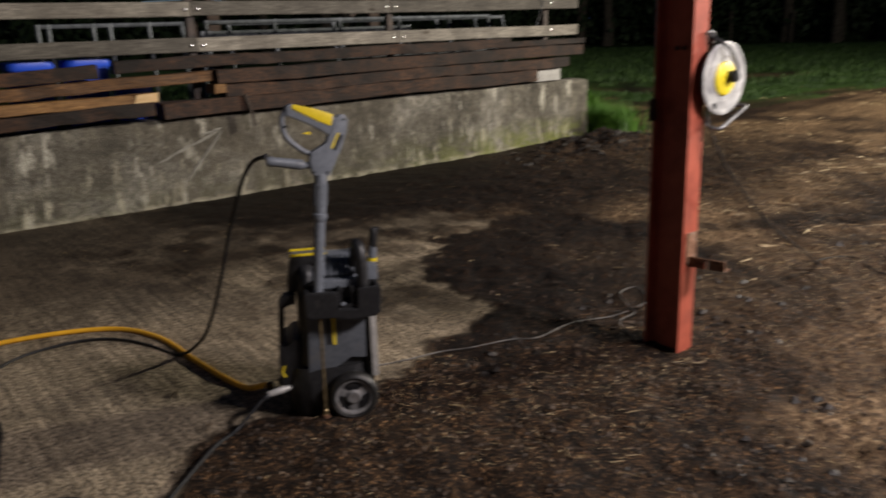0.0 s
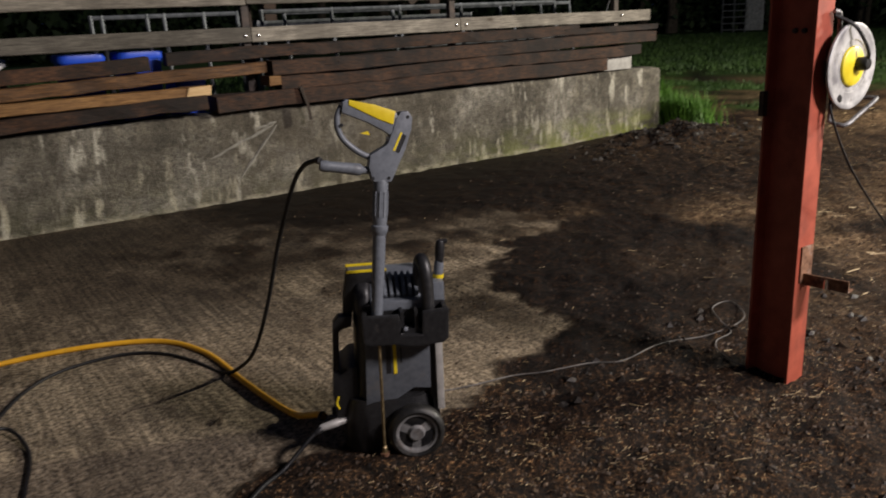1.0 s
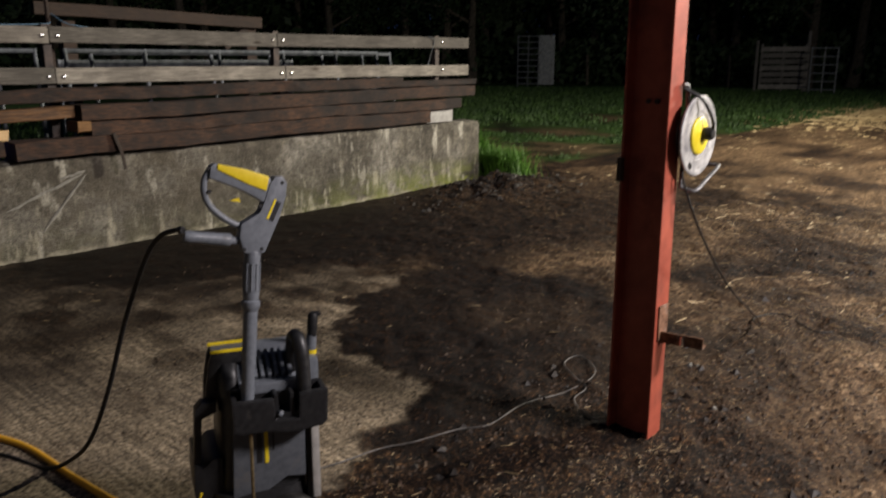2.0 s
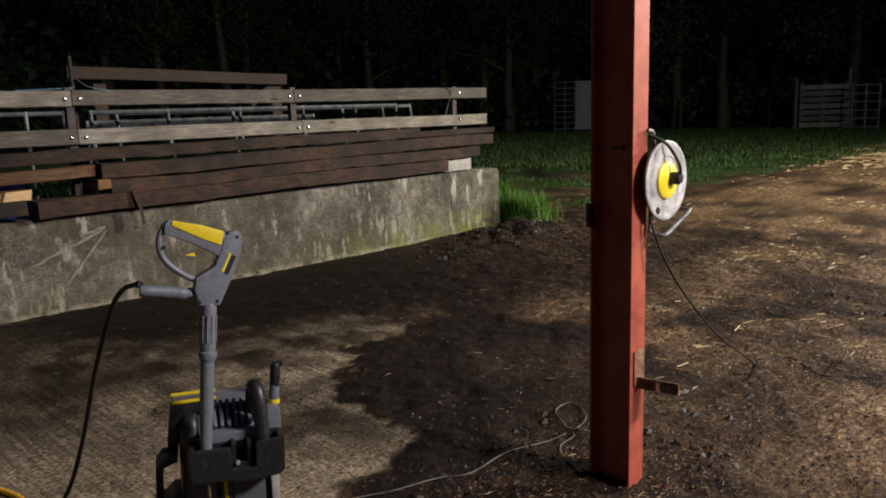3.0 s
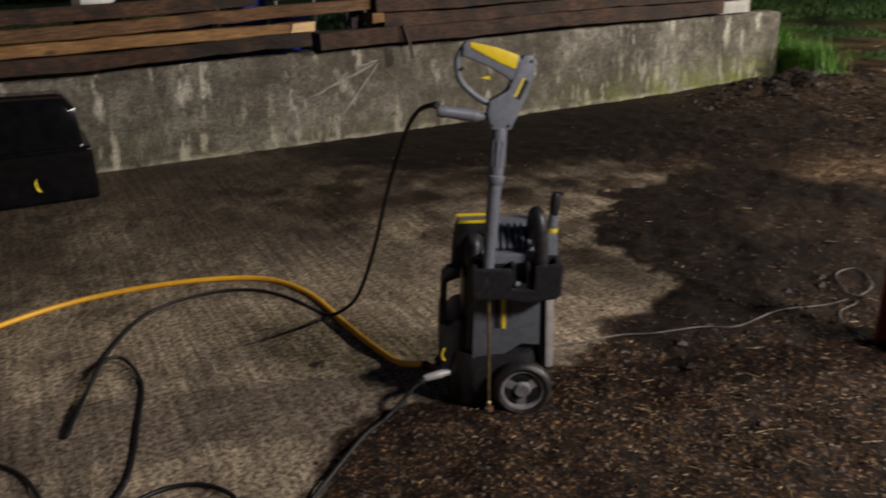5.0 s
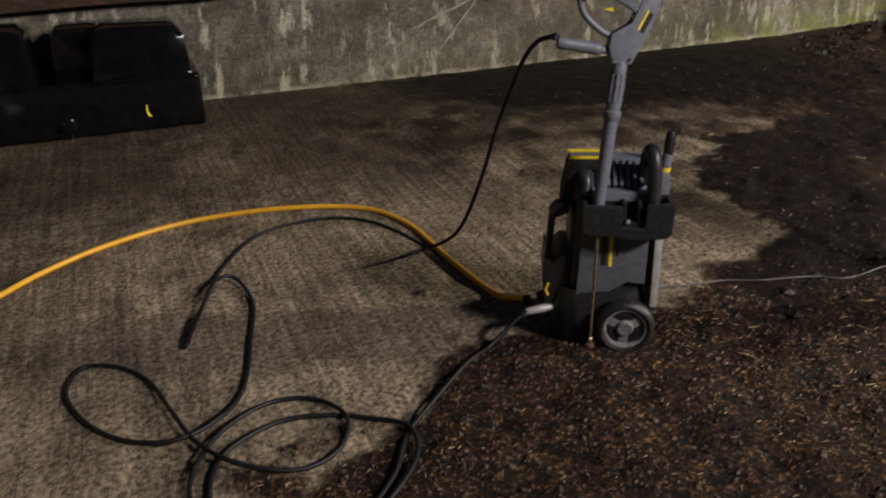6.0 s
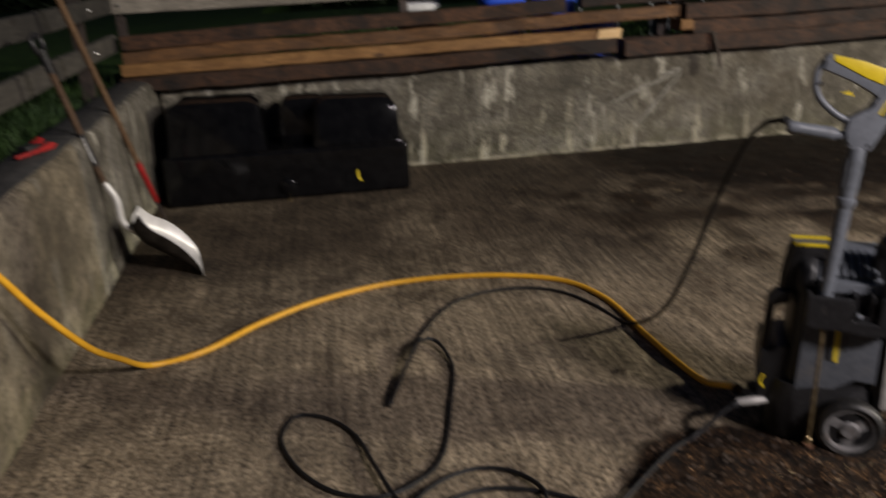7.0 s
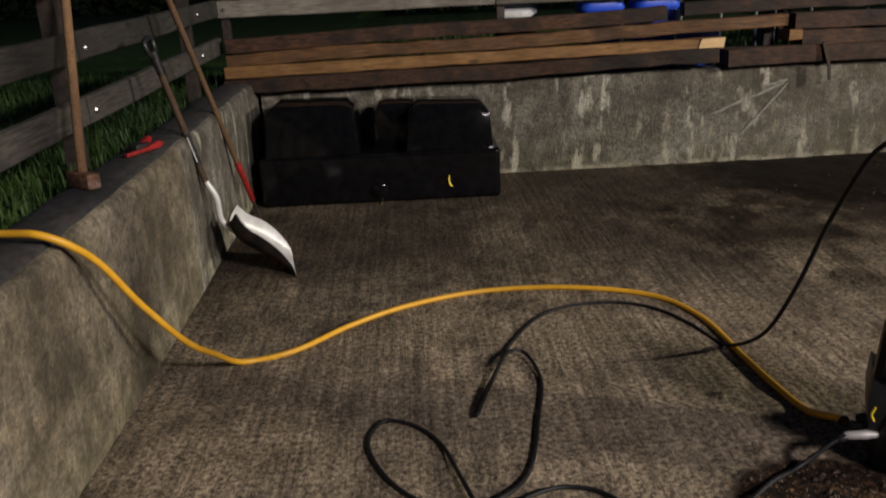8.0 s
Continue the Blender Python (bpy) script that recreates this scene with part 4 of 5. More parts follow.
    # a thick cable hook bent over like an arch
    smooth(part("cable_hook", tube(spline([(0.138, -0.08, 0.50), (0.136, -0.088, 0.60), (0.138, -0.10, 0.652), (0.143, -0.122, 0.672), (0.150, -0.145, 0.652), (0.153, -0.158, 0.60), (0.154, -0.168, 0.47)], 6), 0.022, 10), M_BLACKPLASTIC, p, "black arched cable hook"), 50)
    # spare nozzle in its holder
    smooth(part("nozzle_holder", box(0.172, 0.222, -0.06, 0.05, 0.44, 0.57, 0.012), M_GUNGREY, p))
    smooth(part("spare_nozzle", moved(lathe([(0.014, -0.07), (0.017, -0.02), (0.017, 0.0), (0.013, 0.035), (0.0, 0.036)], 14), pose(0.212, -0.005, 0.61, 0, 5, 0)), M_GUNGREY, p))
    smooth(part("nozzle_ring", moved(lathe([(0.0185, -0.008), (0.0195, 0.0), (0.0185, 0.008)], 14), pose(0.209, -0.005, 0.575, 0, 5, 0)), M_YELLOWPLASTIC, p))
    smooth(part("nozzle_cap", moved(lathe([(0.015, -0.03), (0.017, 0.0), (0.016, 0.035), (0.012, 0.045), (0.0, 0.046)], 14), pose(0.217, -0.005, 0.655, 0, 5, 0)), M_BLACKPLASTIC, p))
    part("cap_lip", box(0.216, 0.244, -0.014, 0.006, 0.690, 0.702, 0.003), M_BLACKPLASTIC, p)
    wheel(p, (0.092, -0.192, 0.092), -1)
    wheel(p, (0.092, 0.192, 0.092), 1)
    # inlet and outlet fittings at the foot of the front
    smooth(part("hose_fitting", tube([(-0.230, -0.130, 0.108), (-0.220, -0.129, 0.109), (-0.170, -0.120, 0.118), (-0.160, -0.118, 0.119), (-0.12, -0.110, 0.123)], [0.010, 0.013, 0.0145, 0.012, 0.010], 14), M_ALU, p, "pale grey hose fitting"))
    smooth(part("water_inlet", tube([(-0.19, 0.05, 0.075), (-0.175, 0.05, 0.08), (-0.13, 0.045, 0.09)], [0.014, 0.018, 0.018], 12), M_BLACKPLASTIC, p))
    # thin spray pipe along the side
    smooth(part("spray_pipe", tube([(-0.018, -0.196, 0.02), (-0.018, -0.196, 0.05), (-0.018, -0.196, 0.055), (-0.012, -0.2, 0.46)], [0.009, 0.009, 0.005, 0.005], 8), M_BRASS, p, "thin dull brass spray pipe"))
    smooth(part("pipe_nozzle", tube([(-0.0182, -0.196, -0.002), (-0.018, -0.196, 0.03)], [0.012, 0.015], 10), M_RUST, p))
    return p


pressure_washer()


def spray_gun():
    """The trigger gun that stands in the washer's tray; its grip lies in local x and z."""
    g = tagged(empty("spray_gun", pose(0.366, -4.143, 0.463, 0, 0, -17) @ pose(0, 0, 0, -5, 6.6, 0)), "grey trigger spray gun with a yellow grip, in the tray", "spray gun")
    smooth(part("extension_tube", tube([(0, 0, 0.0), (0, 0, 0.14), (0.0, 0, 0.16), (0, 0, 0.33)], [0.0185, 0.0185, 0.0205, 0.0205], 18), M_GUNGREY, g), 30)
    smooth(part("collar", moved(lathe([(0.02, -0.03), (0.0245, -0.02), (0.027, -0.012), (0.0265, 0.0), (0.022, 0.004)], 20), pose(0, 0, 0.345)), M_GUNGREY, g), 30)
    smooth(part("twist_sleeve", moved(lathe([(0.021, 0.0), (0.0235, 0.02), (0.0225, 0.11), (0.024, 0.14), (0.021, 0.15)], 20), pose(0, 0, 0.345)), M_GUNGREY, g), 30)
    for k in range(10):
        a = radians(36 * k)
        part("sleeve_rib", tube([(0.0228 * math.cos(a), 0.0228 * math.sin(a), 0.375), (0.0228 * math.cos(a), 0.0228 * math.sin(a), 0.455)], 0.0028, 5), M_GUNGREY, g)
    z0 = 0.49
    body = [(-0.03, -0.005), (0.03, -0.005), (0.046, 0.035), (0.072, 0.10), (0.088, 0.16), (0.09, 0.198), (0.076, 0.217), (0.052, 0.214), (0.038, 0.195), (0.026, 0.15), (0.012, 0.112), (-0.012, 0.096), (-0.042, 0.078), (-0.044, 0.04)]
    smooth(part("gun_body", moved(prism([(x, z) for x, z in body], -0.022, 0.022, 0.009), pose(0, 0, z0)), M_GUNGREY, g), 50)
    grip = [(-0.132, 0.202), (-0.13, 0.236), (-0.118, 0.244), (-0.03, 0.226), (0.04, 0.21), (0.05, 0.19), (0.03, 0.135), (0.002, 0.152), (-0.05, 0.176), (-0.11, 0.196)]
    smooth(part("grip", moved(prism(grip, -0.018, 0.018, 0.008), pose(0, 0, z0)), M_GUNGREY, g), 50)
    lever = [(-0.112, 0.226), (-0.112, 0.2425), (-0.03, 0.231), (0.036, 0.214), (0.03, 0.172), (-0.02, 0.188)]
    smooth(part("grip_cover", moved(prism(lever, -0.0215, 0.0215, 0.006), pose(0, 0, z0)), M_YELLOWPLASTIC, g, "yellow soft grip cover"), 50)
    smooth(part("trigger_guard", tube(spline([(-0.128, 0, z0 + 0.225), (-0.142, 0, z0 + 0.19), (-0.138, 0, z0 + 0.15), (-0.118, 0, z0 + 0.118), (-0.075, 0, z0 + 0.086), (-0.035, 0, z0 + 0.068)], 6), 0.0095, 8), M_GUNGREY, g), 50)
    part("safety_catch", moved(prism([(-0.07, 0.142), (-0.04, 0.138), (-0.046, 0.15)], -0.006, 0.006), pose(0, 0, z0)), M_YELLOWPLASTIC, g)
    part("name_strip", moved(prism([(0.03, 0.095), (0.036, 0.092), (0.058, 0.148), (0.053, 0.152)], -0.0235, -0.021), pose(0, 0, z0)), M_YELLOWPLASTIC, g, "yellow strip")
    part("name_bar", moved(prism([(0.038, 0.09), (0.05, 0.086), (0.072, 0.14), (0.06, 0.146)], -0.0230, -0.021), pose(0, 0, z0)), M_BLACKPLASTIC, g)
    for x, z in ((0.074, 0.198), (0.02, 0.008), (-0.03, 0.006), (-0.133, 0.228), (-0.13, 0.165), (0.012, 0.13)):
        part("screw", moved(lathe([(0, 0.002), (0.005, 0.002), (0.006, 0.0)], 8), pose(x, -0.0215 if x > -0.1 else -0.012, z0 + z, 90, 0, 0)), M_BLACKPLASTIC, g)
    smooth(part("hose_nipple", tube([(-0.03, 0, z0 + 0.028), (-0.06, 0, z0 + 0.03), (-0.068, 0, z0 + 0.031), (-0.085, 0, z0 + 0.032), (-0.16, 0, z0 + 0.038), (-0.178, 0, z0 + 0.039), (-0.192, 0, z0 + 0.04)], [0.012, 0.012, 0.019, 0.019, 0.0165, 0.019, 0.015], 14), M_GUNGREY, g), 40)
    return g


spray_gun()


# ---- hoses and cords ----
def laid(points, lift):
    """Points on the ground as (x, y), or (x, y, extra height), lifted by the hose's radius."""
    return [(q[0], q[1], floor_z(q[0], q[1]) + lift + (q[2] if len(q) > 2 else 0)) for q in points]


def hose(name, pts, radius, material, label, category, per=10, ends=()):
    line = spline(pts, per)
    ob = smooth(part(name, tube(line, radius, 10), material), 60)
    for end, word in ends:
        q = (line[-6:] if end else line[:6])
        smooth(part("connector", tube(q, [radius * w for w in (1.25, 1.5, 1.55, 1.55, 1.5, 1.25)], 12), M_BLACKPLASTIC, ob, word), 50)
    return tagged(ob, label, category)


hose("water_hose", [(-3.6, -3.2, 0.78), (-2.9, -3.55, 0.80), (-2.5, -3.68, 0.803), (-2.30, -3.72, 0.806), (-2.2, -3.735, 0.802), (-2.125, -3.70, 0.752), (-2.08, -3.605, 0.65), (-2.022, -3.484, 0.46), (-1.943, -3.317, 0.24), (-1.882, -3.19, 0.125)]
     + laid([(-1.81, -3.04), (-1.61, -2.96), (-1.39, -2.73), (-1.13, -2.54), (-0.77, -2.41), (-0.35, -2.42), (0.02, -2.57), (0.17, -2.85), (0.20, -3.25), (0.22, -3.5), (0.25, -3.68)], 0.012)
     + [(0.265, -3.84, 0.075), (0.27, -3.88, 0.082)], 0.0125, M_HOSEYELLOW, "yellow garden water hose running over the wall to the washer", "hose", ends=((1, "black push-fit hose connector"),))

coil = [(0.05, -4.03), (-0.06, -4.10), (-0.2, -4.215), (-0.33, -4.325), (-0.39, -4.42), (-0.45, -4.52), (-0.58, -4.64), (-0.75, -4.68), (-0.88, -4.56), (-0.905, -4.40), (-0.87, -4.26), (-0.79, -4.18), (-0.66, -4.135), (-0.53, -4.165), (-0.42, -4.23), (-0.34, -4.33, 0.012),
        (-0.36, -4.46, 0.01), (-0.48, -4.60, 0.01), (-0.66, -4.72), (-0.86, -4.62, 0.012), (-0.945, -4.43, 0.012), (-0.935, -4.29, 0.012), (-0.84, -4.13, 0.01), (-0.69, -4.03), (-0.56, -4.06), (-0.49, -4.2, 0.012), (-0.54, -4.325), (-0.66, -4.375), (-0.81, -4.32, 0.014), (-0.91, -4.16, 0.014), (-0.965, -3.97, 0.012), (-1.02, -3.75), (-1.11, -3.62), (-1.22, -3.58), (-1.265, -3.72), (-1.21, -3.9), (-1.11, -4.04), (-0.98, -4.12, 0.012), (-0.86, -4.08, 0.012), (-0.75, -3.93), (-0.67, -3.6),
        (-0.62, -3.33), (-0.655, -3.14, 0.02), (-0.73, -3.17, 0.04), (-0.805, -3.34, 0.02), (-0.862, -3.48, 0.008), (-0.884, -3.545, 0.0), (-0.893, -3.575, 0.0), (-0.888, -3.588, 0.008), (-0.878, -3.575, 0.016), (-0.868, -3.54, 0.018), (-0.835, -3.44, 0.022), (-0.775, -3.26, 0.022), (-0.69, -2.99), (-0.55, -2.76), (-0.38, -2.64), (-0.15, -2.63), (0.0, -2.72), (0.1, -2.9), (0.165, -3.12)]
hose("pressure_hose", [(0.203, -4.012, 0.113), (0.16, -4.01, 0.092)] + laid(coil, 0.008) + [(0.196, -3.30, 0.10), (0.21, -3.44, 0.225), (0.226, -3.575, 0.44), (0.24, -3.70, 0.69), (0.256, -3.83, 0.905), (0.265, -3.91, 0.985), (0.274, -3.98, 1.012), (0.278, -4.02, 1.018)], 0.0076, M_HOSEBLACK, "black high-pressure hose in loose loops on the concrete", "hose", 8, ((0, "black screwed hose end"), (1, "black kink sleeve at the gun")))
hose("power_cord", [(0.60, -3.93, 0.13), (0.66, -3.87, 0.06)] + laid([(0.79, -3.85), (0.92, -3.89), (1.1, -3.92), (1.22, -3.99), (1.4, -4.06), (1.53, -4.12), (1.76, -4.12), (2.03, -4.145), (2.2, -4.18), (2.34, -4.12, 0.01), (2.42, -3.98), (2.29, -3.98), (2.19, -4.1, 0.01), (2.12, -4.21), (1.98, -4.24), (1.88, -4.34), (1.86, -4.47), (1.93, -4.53)], 0.007)
     + [(1.955, -4.56, 0.3), (1.965, -4.6, 0.7)], 0.0032, M_CORD, "thin pale dusty power cord trailing across the muck", "cord", 8)


# ---- cable reel on the column ----
def cable_reel():
    r = tagged(empty("cable_reel", pose(2.02, -4.70, 1.203, 90, 0, 0)), "grey metal cable reel with yellow hub hanging on red column", "cable reel")
    bm = lathe([(0, 0.0), (0.06, 0.0), (0.062, 0.003), (0.09, 0.003), (0.092, 0.006), (0.132, 0.006), (0.142, 0.009), (0.149, 0.006), (0.15, 0.0), (0.148, -0.003), (0, -0.003)], 48)
    smooth(part("flange", bm, M_REELGREY, r, "scuffed galvanised flange"), 40)
    smooth(part("flange", moved(lathe([(0, 0), (0.10, 0), (0.10, -0.003), (0, -0.003)], 32), pose(0, 0, -0.034)), M_REELGREY, r), 40)
    smooth(part("drum", lathe([(0.07, -0.004), (0.10, -0.006), (0.122, -0.014), (0.118, -0.026), (0.09, -0.034)], 32), M_HOSEBLACK, r, "wound black cable"), 40)
    smooth(part("hub_plate", lathe([(0, 0.016), (0.062, 0.015), (0.068, 0.011), (0.07, 0.004)], 40), M_REELYELLOW, r, "bright yellow hub plate"), 40)
    # Raised black disc stands in for the darkness of a hole in the flange.
    part("hole_cover", moved(lathe([(0, 0.0085), (0.013, 0.0085), (0.015, 0.006)], 16), pose(-0.062, -0.108, 0)), M_BLACKPLASTIC, r)
    smooth(part("plug", moved(lathe([(0, 0.05), (0.018, 0.048), (0.024, 0.038), (0.024, 0.012), (0.02, 0.01)], 18), pose(0.022, 0.008, 0.004)), M_BLACKPLASTIC, r, "black plug pushed into the hub"), 40)
    smooth(part("plug_cable", tube(spline([(0.024, 0.012, 0.045), (0.018, 0.045, 0.05), (0.0, 0.09, 0.04), (-0.035, 0.14, 0.02), (-0.075, 0.175, -0.03)], 8), 0.0065, 8), M_BLACKPLASTIC, r))
    smooth(part("frame", tube(spline([(-0.085, 0.19, -0.028), (-0.06, 0.18, -0.022), (-0.05, 0.12, -0.024), (-0.05, 0.0, -0.024), (-0.06, -0.12, -0.024), (-0.07, -0.19, -0.02)], 6), 0.008, 8), M_TUBEDULL, r))
    smooth(part("stand", tube(spline([(-0.07, -0.185, -0.02), (-0.06, -0.196, 0.0), (-0.045, -0.198, 0.03), (0.03, -0.165, 0.034), (0.12, -0.125, 0.036), (0.135, -0.12, 0.02), (0.12, -0.12, -0.02), (0.06, -0.12, -0.03)], 6), 0.008, 8), M_TUBEDULL, r, "scratched tubular stand"))
    return r


cable_reel()
hose("reel_cable", [(1.94, -4.68, 1.12), (1.93, -4.70, 1.04), (2.0, -4.735, 0.87), (2.246, -4.72, 0.66), (2.53, -4.69, 0.475), (2.85, -4.66, 0.305), (3.2, -4.58, 0.14), (3.45, -4.48, 0.05)] + laid([(3.62, -4.4), (3.8, -4.5), (3.7, -4.75), (4.2, -4.9), (5.0, -5.0)], 0.004), 0.0042, M_HOSEBLACK, "black cable hanging from the reel down to the ground", "cable")


# ---- tools at the side wall ----
def shovel():
    s = tagged(empty("shovel", pose(0, 0, 0)), "aluminium grain shovel with a wooden shaft leaning on the side wall", "shovel")
    base, tip = Vector((-2.10, -1.95, 0.27)), Vector((-1.76, -1.875, 0.018))
    d = (tip - base).normalized()
    side = Vector((-0.15, 1.0, 0.0))
    side = (side - d * side.dot(d)).normalized()
    up = d.cross(side)
    m = Matrix((d, side, up)).transposed().to_4x4()
    m.translation = base
    L = (tip - base).length

    def scoop(inset, x0):
        """A pan with upturned sides and back."""
        bm = bmesh.new()
        rows = []
        for i in range(13):
            a = i / 12
            half = 0.165 * (0.52 + 0.48 * min(1, a * 2.2) ** 0.55) - inset
            wall = 0.10 * math.sin(math.pi * min(1, 0.22 + 0.78 * a)) ** 0.7 + 0.004
            lift = 0.055 * max(0, 1 - a * 4) ** 1.7
            prof = [(-math.cos(math.pi * j / 12), 1 - math.sin(math.pi * j / 12) ** 0.65) for j in range(13)]
            rows.append([bm.verts.new((x0 + a * (L - x0), half * b, wall * z + lift + inset)) for b, z in prof])
        for p, q in zip(rows, rows[1:]):
            for j in range(12):
                bm.faces.new((p[j], q[j], q[j + 1], p[j + 1]))
        bmesh.ops.recalc_face_normals(bm, faces=bm.faces)
        bmesh.ops.solidify(bm, geom=list(bm.faces), thickness=0.0015)
        return bm
    smooth(part("blade", moved(scoop(0.0, 0.0), m), M_SHOVELBACK, s, "stained back of the scoop, coloured dark as in shade"), 50)
    smooth(part("blade_face", moved(scoop(0.004, 0.006), m), M_WHITEALU, s, "pale scratched aluminium inner face"), 50)
    top = Vector((-2.30, -2.08, 1.25))
    neck = base + Vector((0.0, 0.0, 0.05))
    q = neck.lerp(top, 0.14) + Vector((0.02, 0, 0))
    smooth(part("socket", tube(spline([base + d * 0.09 + up * 0.02, neck, q, neck.lerp(top, 0.24)], 6), 0.017, 10), M_WHITEALU, s), 50)
    smooth(part("shaft", tube([neck.lerp(top, 0.22), neck.lerp(top, 0.86)], 0.0165, 12), M_SHAFT, s, "dark brown wooden shaft"), 50)
    part("shaft_sticker", tube([neck.lerp(top, 0.34), neck.lerp(top, 0.52)], 0.0172, 12), M_BLACKPLASTIC, s)
    part("sticker_edge", moved(tube([neck.lerp(top, 0.36), neck.lerp(top, 0.50)], 0.0035, 6), Matrix.Translation((0.004, -0.0165, 0.0))), M_WHITEPLASTIC, s)
    e = (top - neck).normalized()
    smooth(part("grip", tube([neck.lerp(top, 0.84), neck.lerp(top, 0.9), neck.lerp(top, 0.96)], [0.018, 0.021, 0.024], 10), M_BLACKPLASTIC, s, "black plastic D-grip"), 50)
    w = e.cross(Vector((1, 0, 0))).normalized()
    smooth(part("grip_loop", tube(spline([neck.lerp(top, 0.93) - w * 0.01, top - w * 0.055 - e * 0.03, top - w * 0.05 + e * 0.02, top + w * 0.05 + e * 0.02, top + w * 0.055 - e * 0.03, neck.lerp(top, 0.93) + w * 0.01], 6), 0.013, 8), M_BLACKPLASTIC, s), 50)
    return s


shovel()


def tine_pole():
    p = tagged(empty("long_handled_tool", pose(0, 0, 0)), "long ash-handled tool with a red lower sleeve leaning on the wall", "hand tool")
    low, top = Vector((-2.10, -1.12, 0.215)), Vector((-2.335, -1.67, 1.60))
    at = lambda f: low.lerp(top, f)
    smooth(part("handle", tube([at(0.14), at(0.5), at(0.97), at(0.995), at(1.0)], [0.0165, 0.0165, 0.018, 0.016, 0.008], 12), M_HANDLE, p), 50)
    smooth(part("sleeve", tube([at(-0.005), at(0.0), at(0.19), at(0.195)], [0.012, 0.0165, 0.0195, 0.017], 12), M_REDPLASTIC, p, "red plastic sleeve"), 50)
    smooth(part("iron_foot", tube([at(-0.145), at(-0.12), at(0.005)], [0.005, 0.009, 0.010], 8), M_STEELDARK, p), 50)
    return p


tine_pole()


def sledgehammer():
    s = tagged(empty("sledgehammer", pose(-2.325, -3.04, 0.783)), "sledgehammer standing on its rusty head on the wall top", "sledgehammer")
    hd = box(-0.075, 0.075, -0.028, 0.028, 0.0, 0.058, 0.012)
    smooth(part("head", moved(hd, pose(0, 0, 0.002, 0, 0, -38)), M_RUST, s, "rusty square steel head"), 40)
    smooth(part("handle", tube(spline([(0, 0, 0.01), (-0.02, 0.08, 0.2), (-0.06, 0.25, 0.5), (-0.105, 0.44, 0.84)], 6), 0.0185, 12, flat=0.82), M_HANDLE, s, "worn pale wooden handle"), 50)
    return s


sledgehammer()


def red_clamp():
    c = tagged(empty("red_clamp", pose(-2.29, -2.42, 0.797, 0, 0, 62) @ Matrix.Scale(0.76, 4)), "red plastic clamp with a dark body lying on the wall top", "clamp")
    smooth(part("handle", prism([(-0.17, 0.0), (0.10, 0.01), (0.13, 0.035), (0.09, 0.05), (-0.02, 0.028), (-0.17, 0.02)], -0.045, -0.02, 0.006), M_REDPLASTIC, c), 40)
    smooth(part("handle", moved(prism([(-0.02, 0.0), (0.10, 0.02), (0.14, 0.06), (0.10, 0.075), (0.02, 0.05)], -0.012, 0.012, 0.006), pose(0, 0.03, 0, 0, 0, 14)), M_REDPLASTIC, c), 40)
    smooth(part("body", box(-0.07, 0.05, -0.02, 0.06, 0.0, 0.05, 0.014), M_BLACKPLASTIC, c, "black clamp body"), 40)
    return c


red_clamp()
tagged(smooth(part("hanging_strap", tube(spline([(2.00, -0.10, 0.93), (2.02, -0.105, 0.86), (2.045, -0.115, 0.77), (2.06, -0.12, 0.655)], 5), 0.024, 8, flat=0.4), M_BROWNTIMBER), 50), "dark flat strap hanging from the beams over the wall", "strap")


# thin dark layer along the side wall's top
bm = bmesh.new()
n = 60
rows = []
for i in range(n + 1):
    x = -7.9 + 8.1 * i / n
    rows.append([bm.verts.new((x, y + (0.012 * noise.noise(Vector((x * 6, y, 3))) if 0 < k < 4 else 0.0), z + 0.006 * abs(noise.noise(Vector((x * 5, y * 9, 1)))))) for k, (y, z) in enumerate(((0.035, 0.774), (0.045, 0.790), (0.12, 0.795), (0.20, 0.795), (0.262, 0.774)))])
for p, q in zip(rows, rows[1:]):
    for k in range(4):
        bm.faces.new((p[k], q[k], q[k + 1], p[k + 1]))
bmesh.ops.recalc_face_normals(bm, faces=bm.faces)
cap = smooth(part("wall_capping", bm, plain("dark_wall_top", (0.018, 0.018, 0.018), (0.05, 0.048, 0.045), 0.8, 0, 22, 0.6)), 60)
cap.matrix_basis = pose(-2.215, 0, 0.04, 0, -1.0, 90.9)
tagged(cap, "thin dark layer along the top of the side wall", "capping", kind="structure")

# pale scraped lines on the long wall
mark = tagged(empty("scrape_mark", pose(0, 0, 0)), "pale scraped arrow-like lines on the concrete wall", "mark")
for a, b in (((1.22, 0.42), (1.78, 0.63)), ((1.80, 0.63), (1.45, 0.24)), ((1.62, 0.61), (1.80, 0.655))):
    pts = [(a[0] + (b[0] - a[0]) * k / 8 + random.uniform(-.006, .006), -0.002 + 0.010 * noise.noise(Vector(((a[0] + (b[0] - a[0]) * k / 8) * 2.1, 0, (a[1] + (b[1] - a[1]) * k / 8) * 3))), a[1] + (b[1] - a[1]) * k / 8 + random.uniform(-.006, .006)) for k in range(9)]
    part("scrape", tube(pts, [0.004, 0.011, 0.008, 0.013, 0.008, 0.011, 0.013, 0.009, 0.004], 6), M_LIME, mark)


# ---- behind the fence ----
def steel_gate(x0, x1, y, z0, rails, uprights, label, lean=0.0):
    g = tagged(empty("steel_gate", pose(x0, y, z0, lean, 0, 0)), label, "gate", "stored gates")
    L = x1 - x0
    for z in rails:
        smooth(part("rail", tube([(0, 0, z), (L, 0, z)], 0.021, 8), M_GALV, g))
    for x in uprights:
        smooth(part("upright", tube([(x, -0.005, rails[0] - 0.02), (x, -0.005, rails[-1] + 0.02)], 0.018, 8), M_GALV, g))
    return g


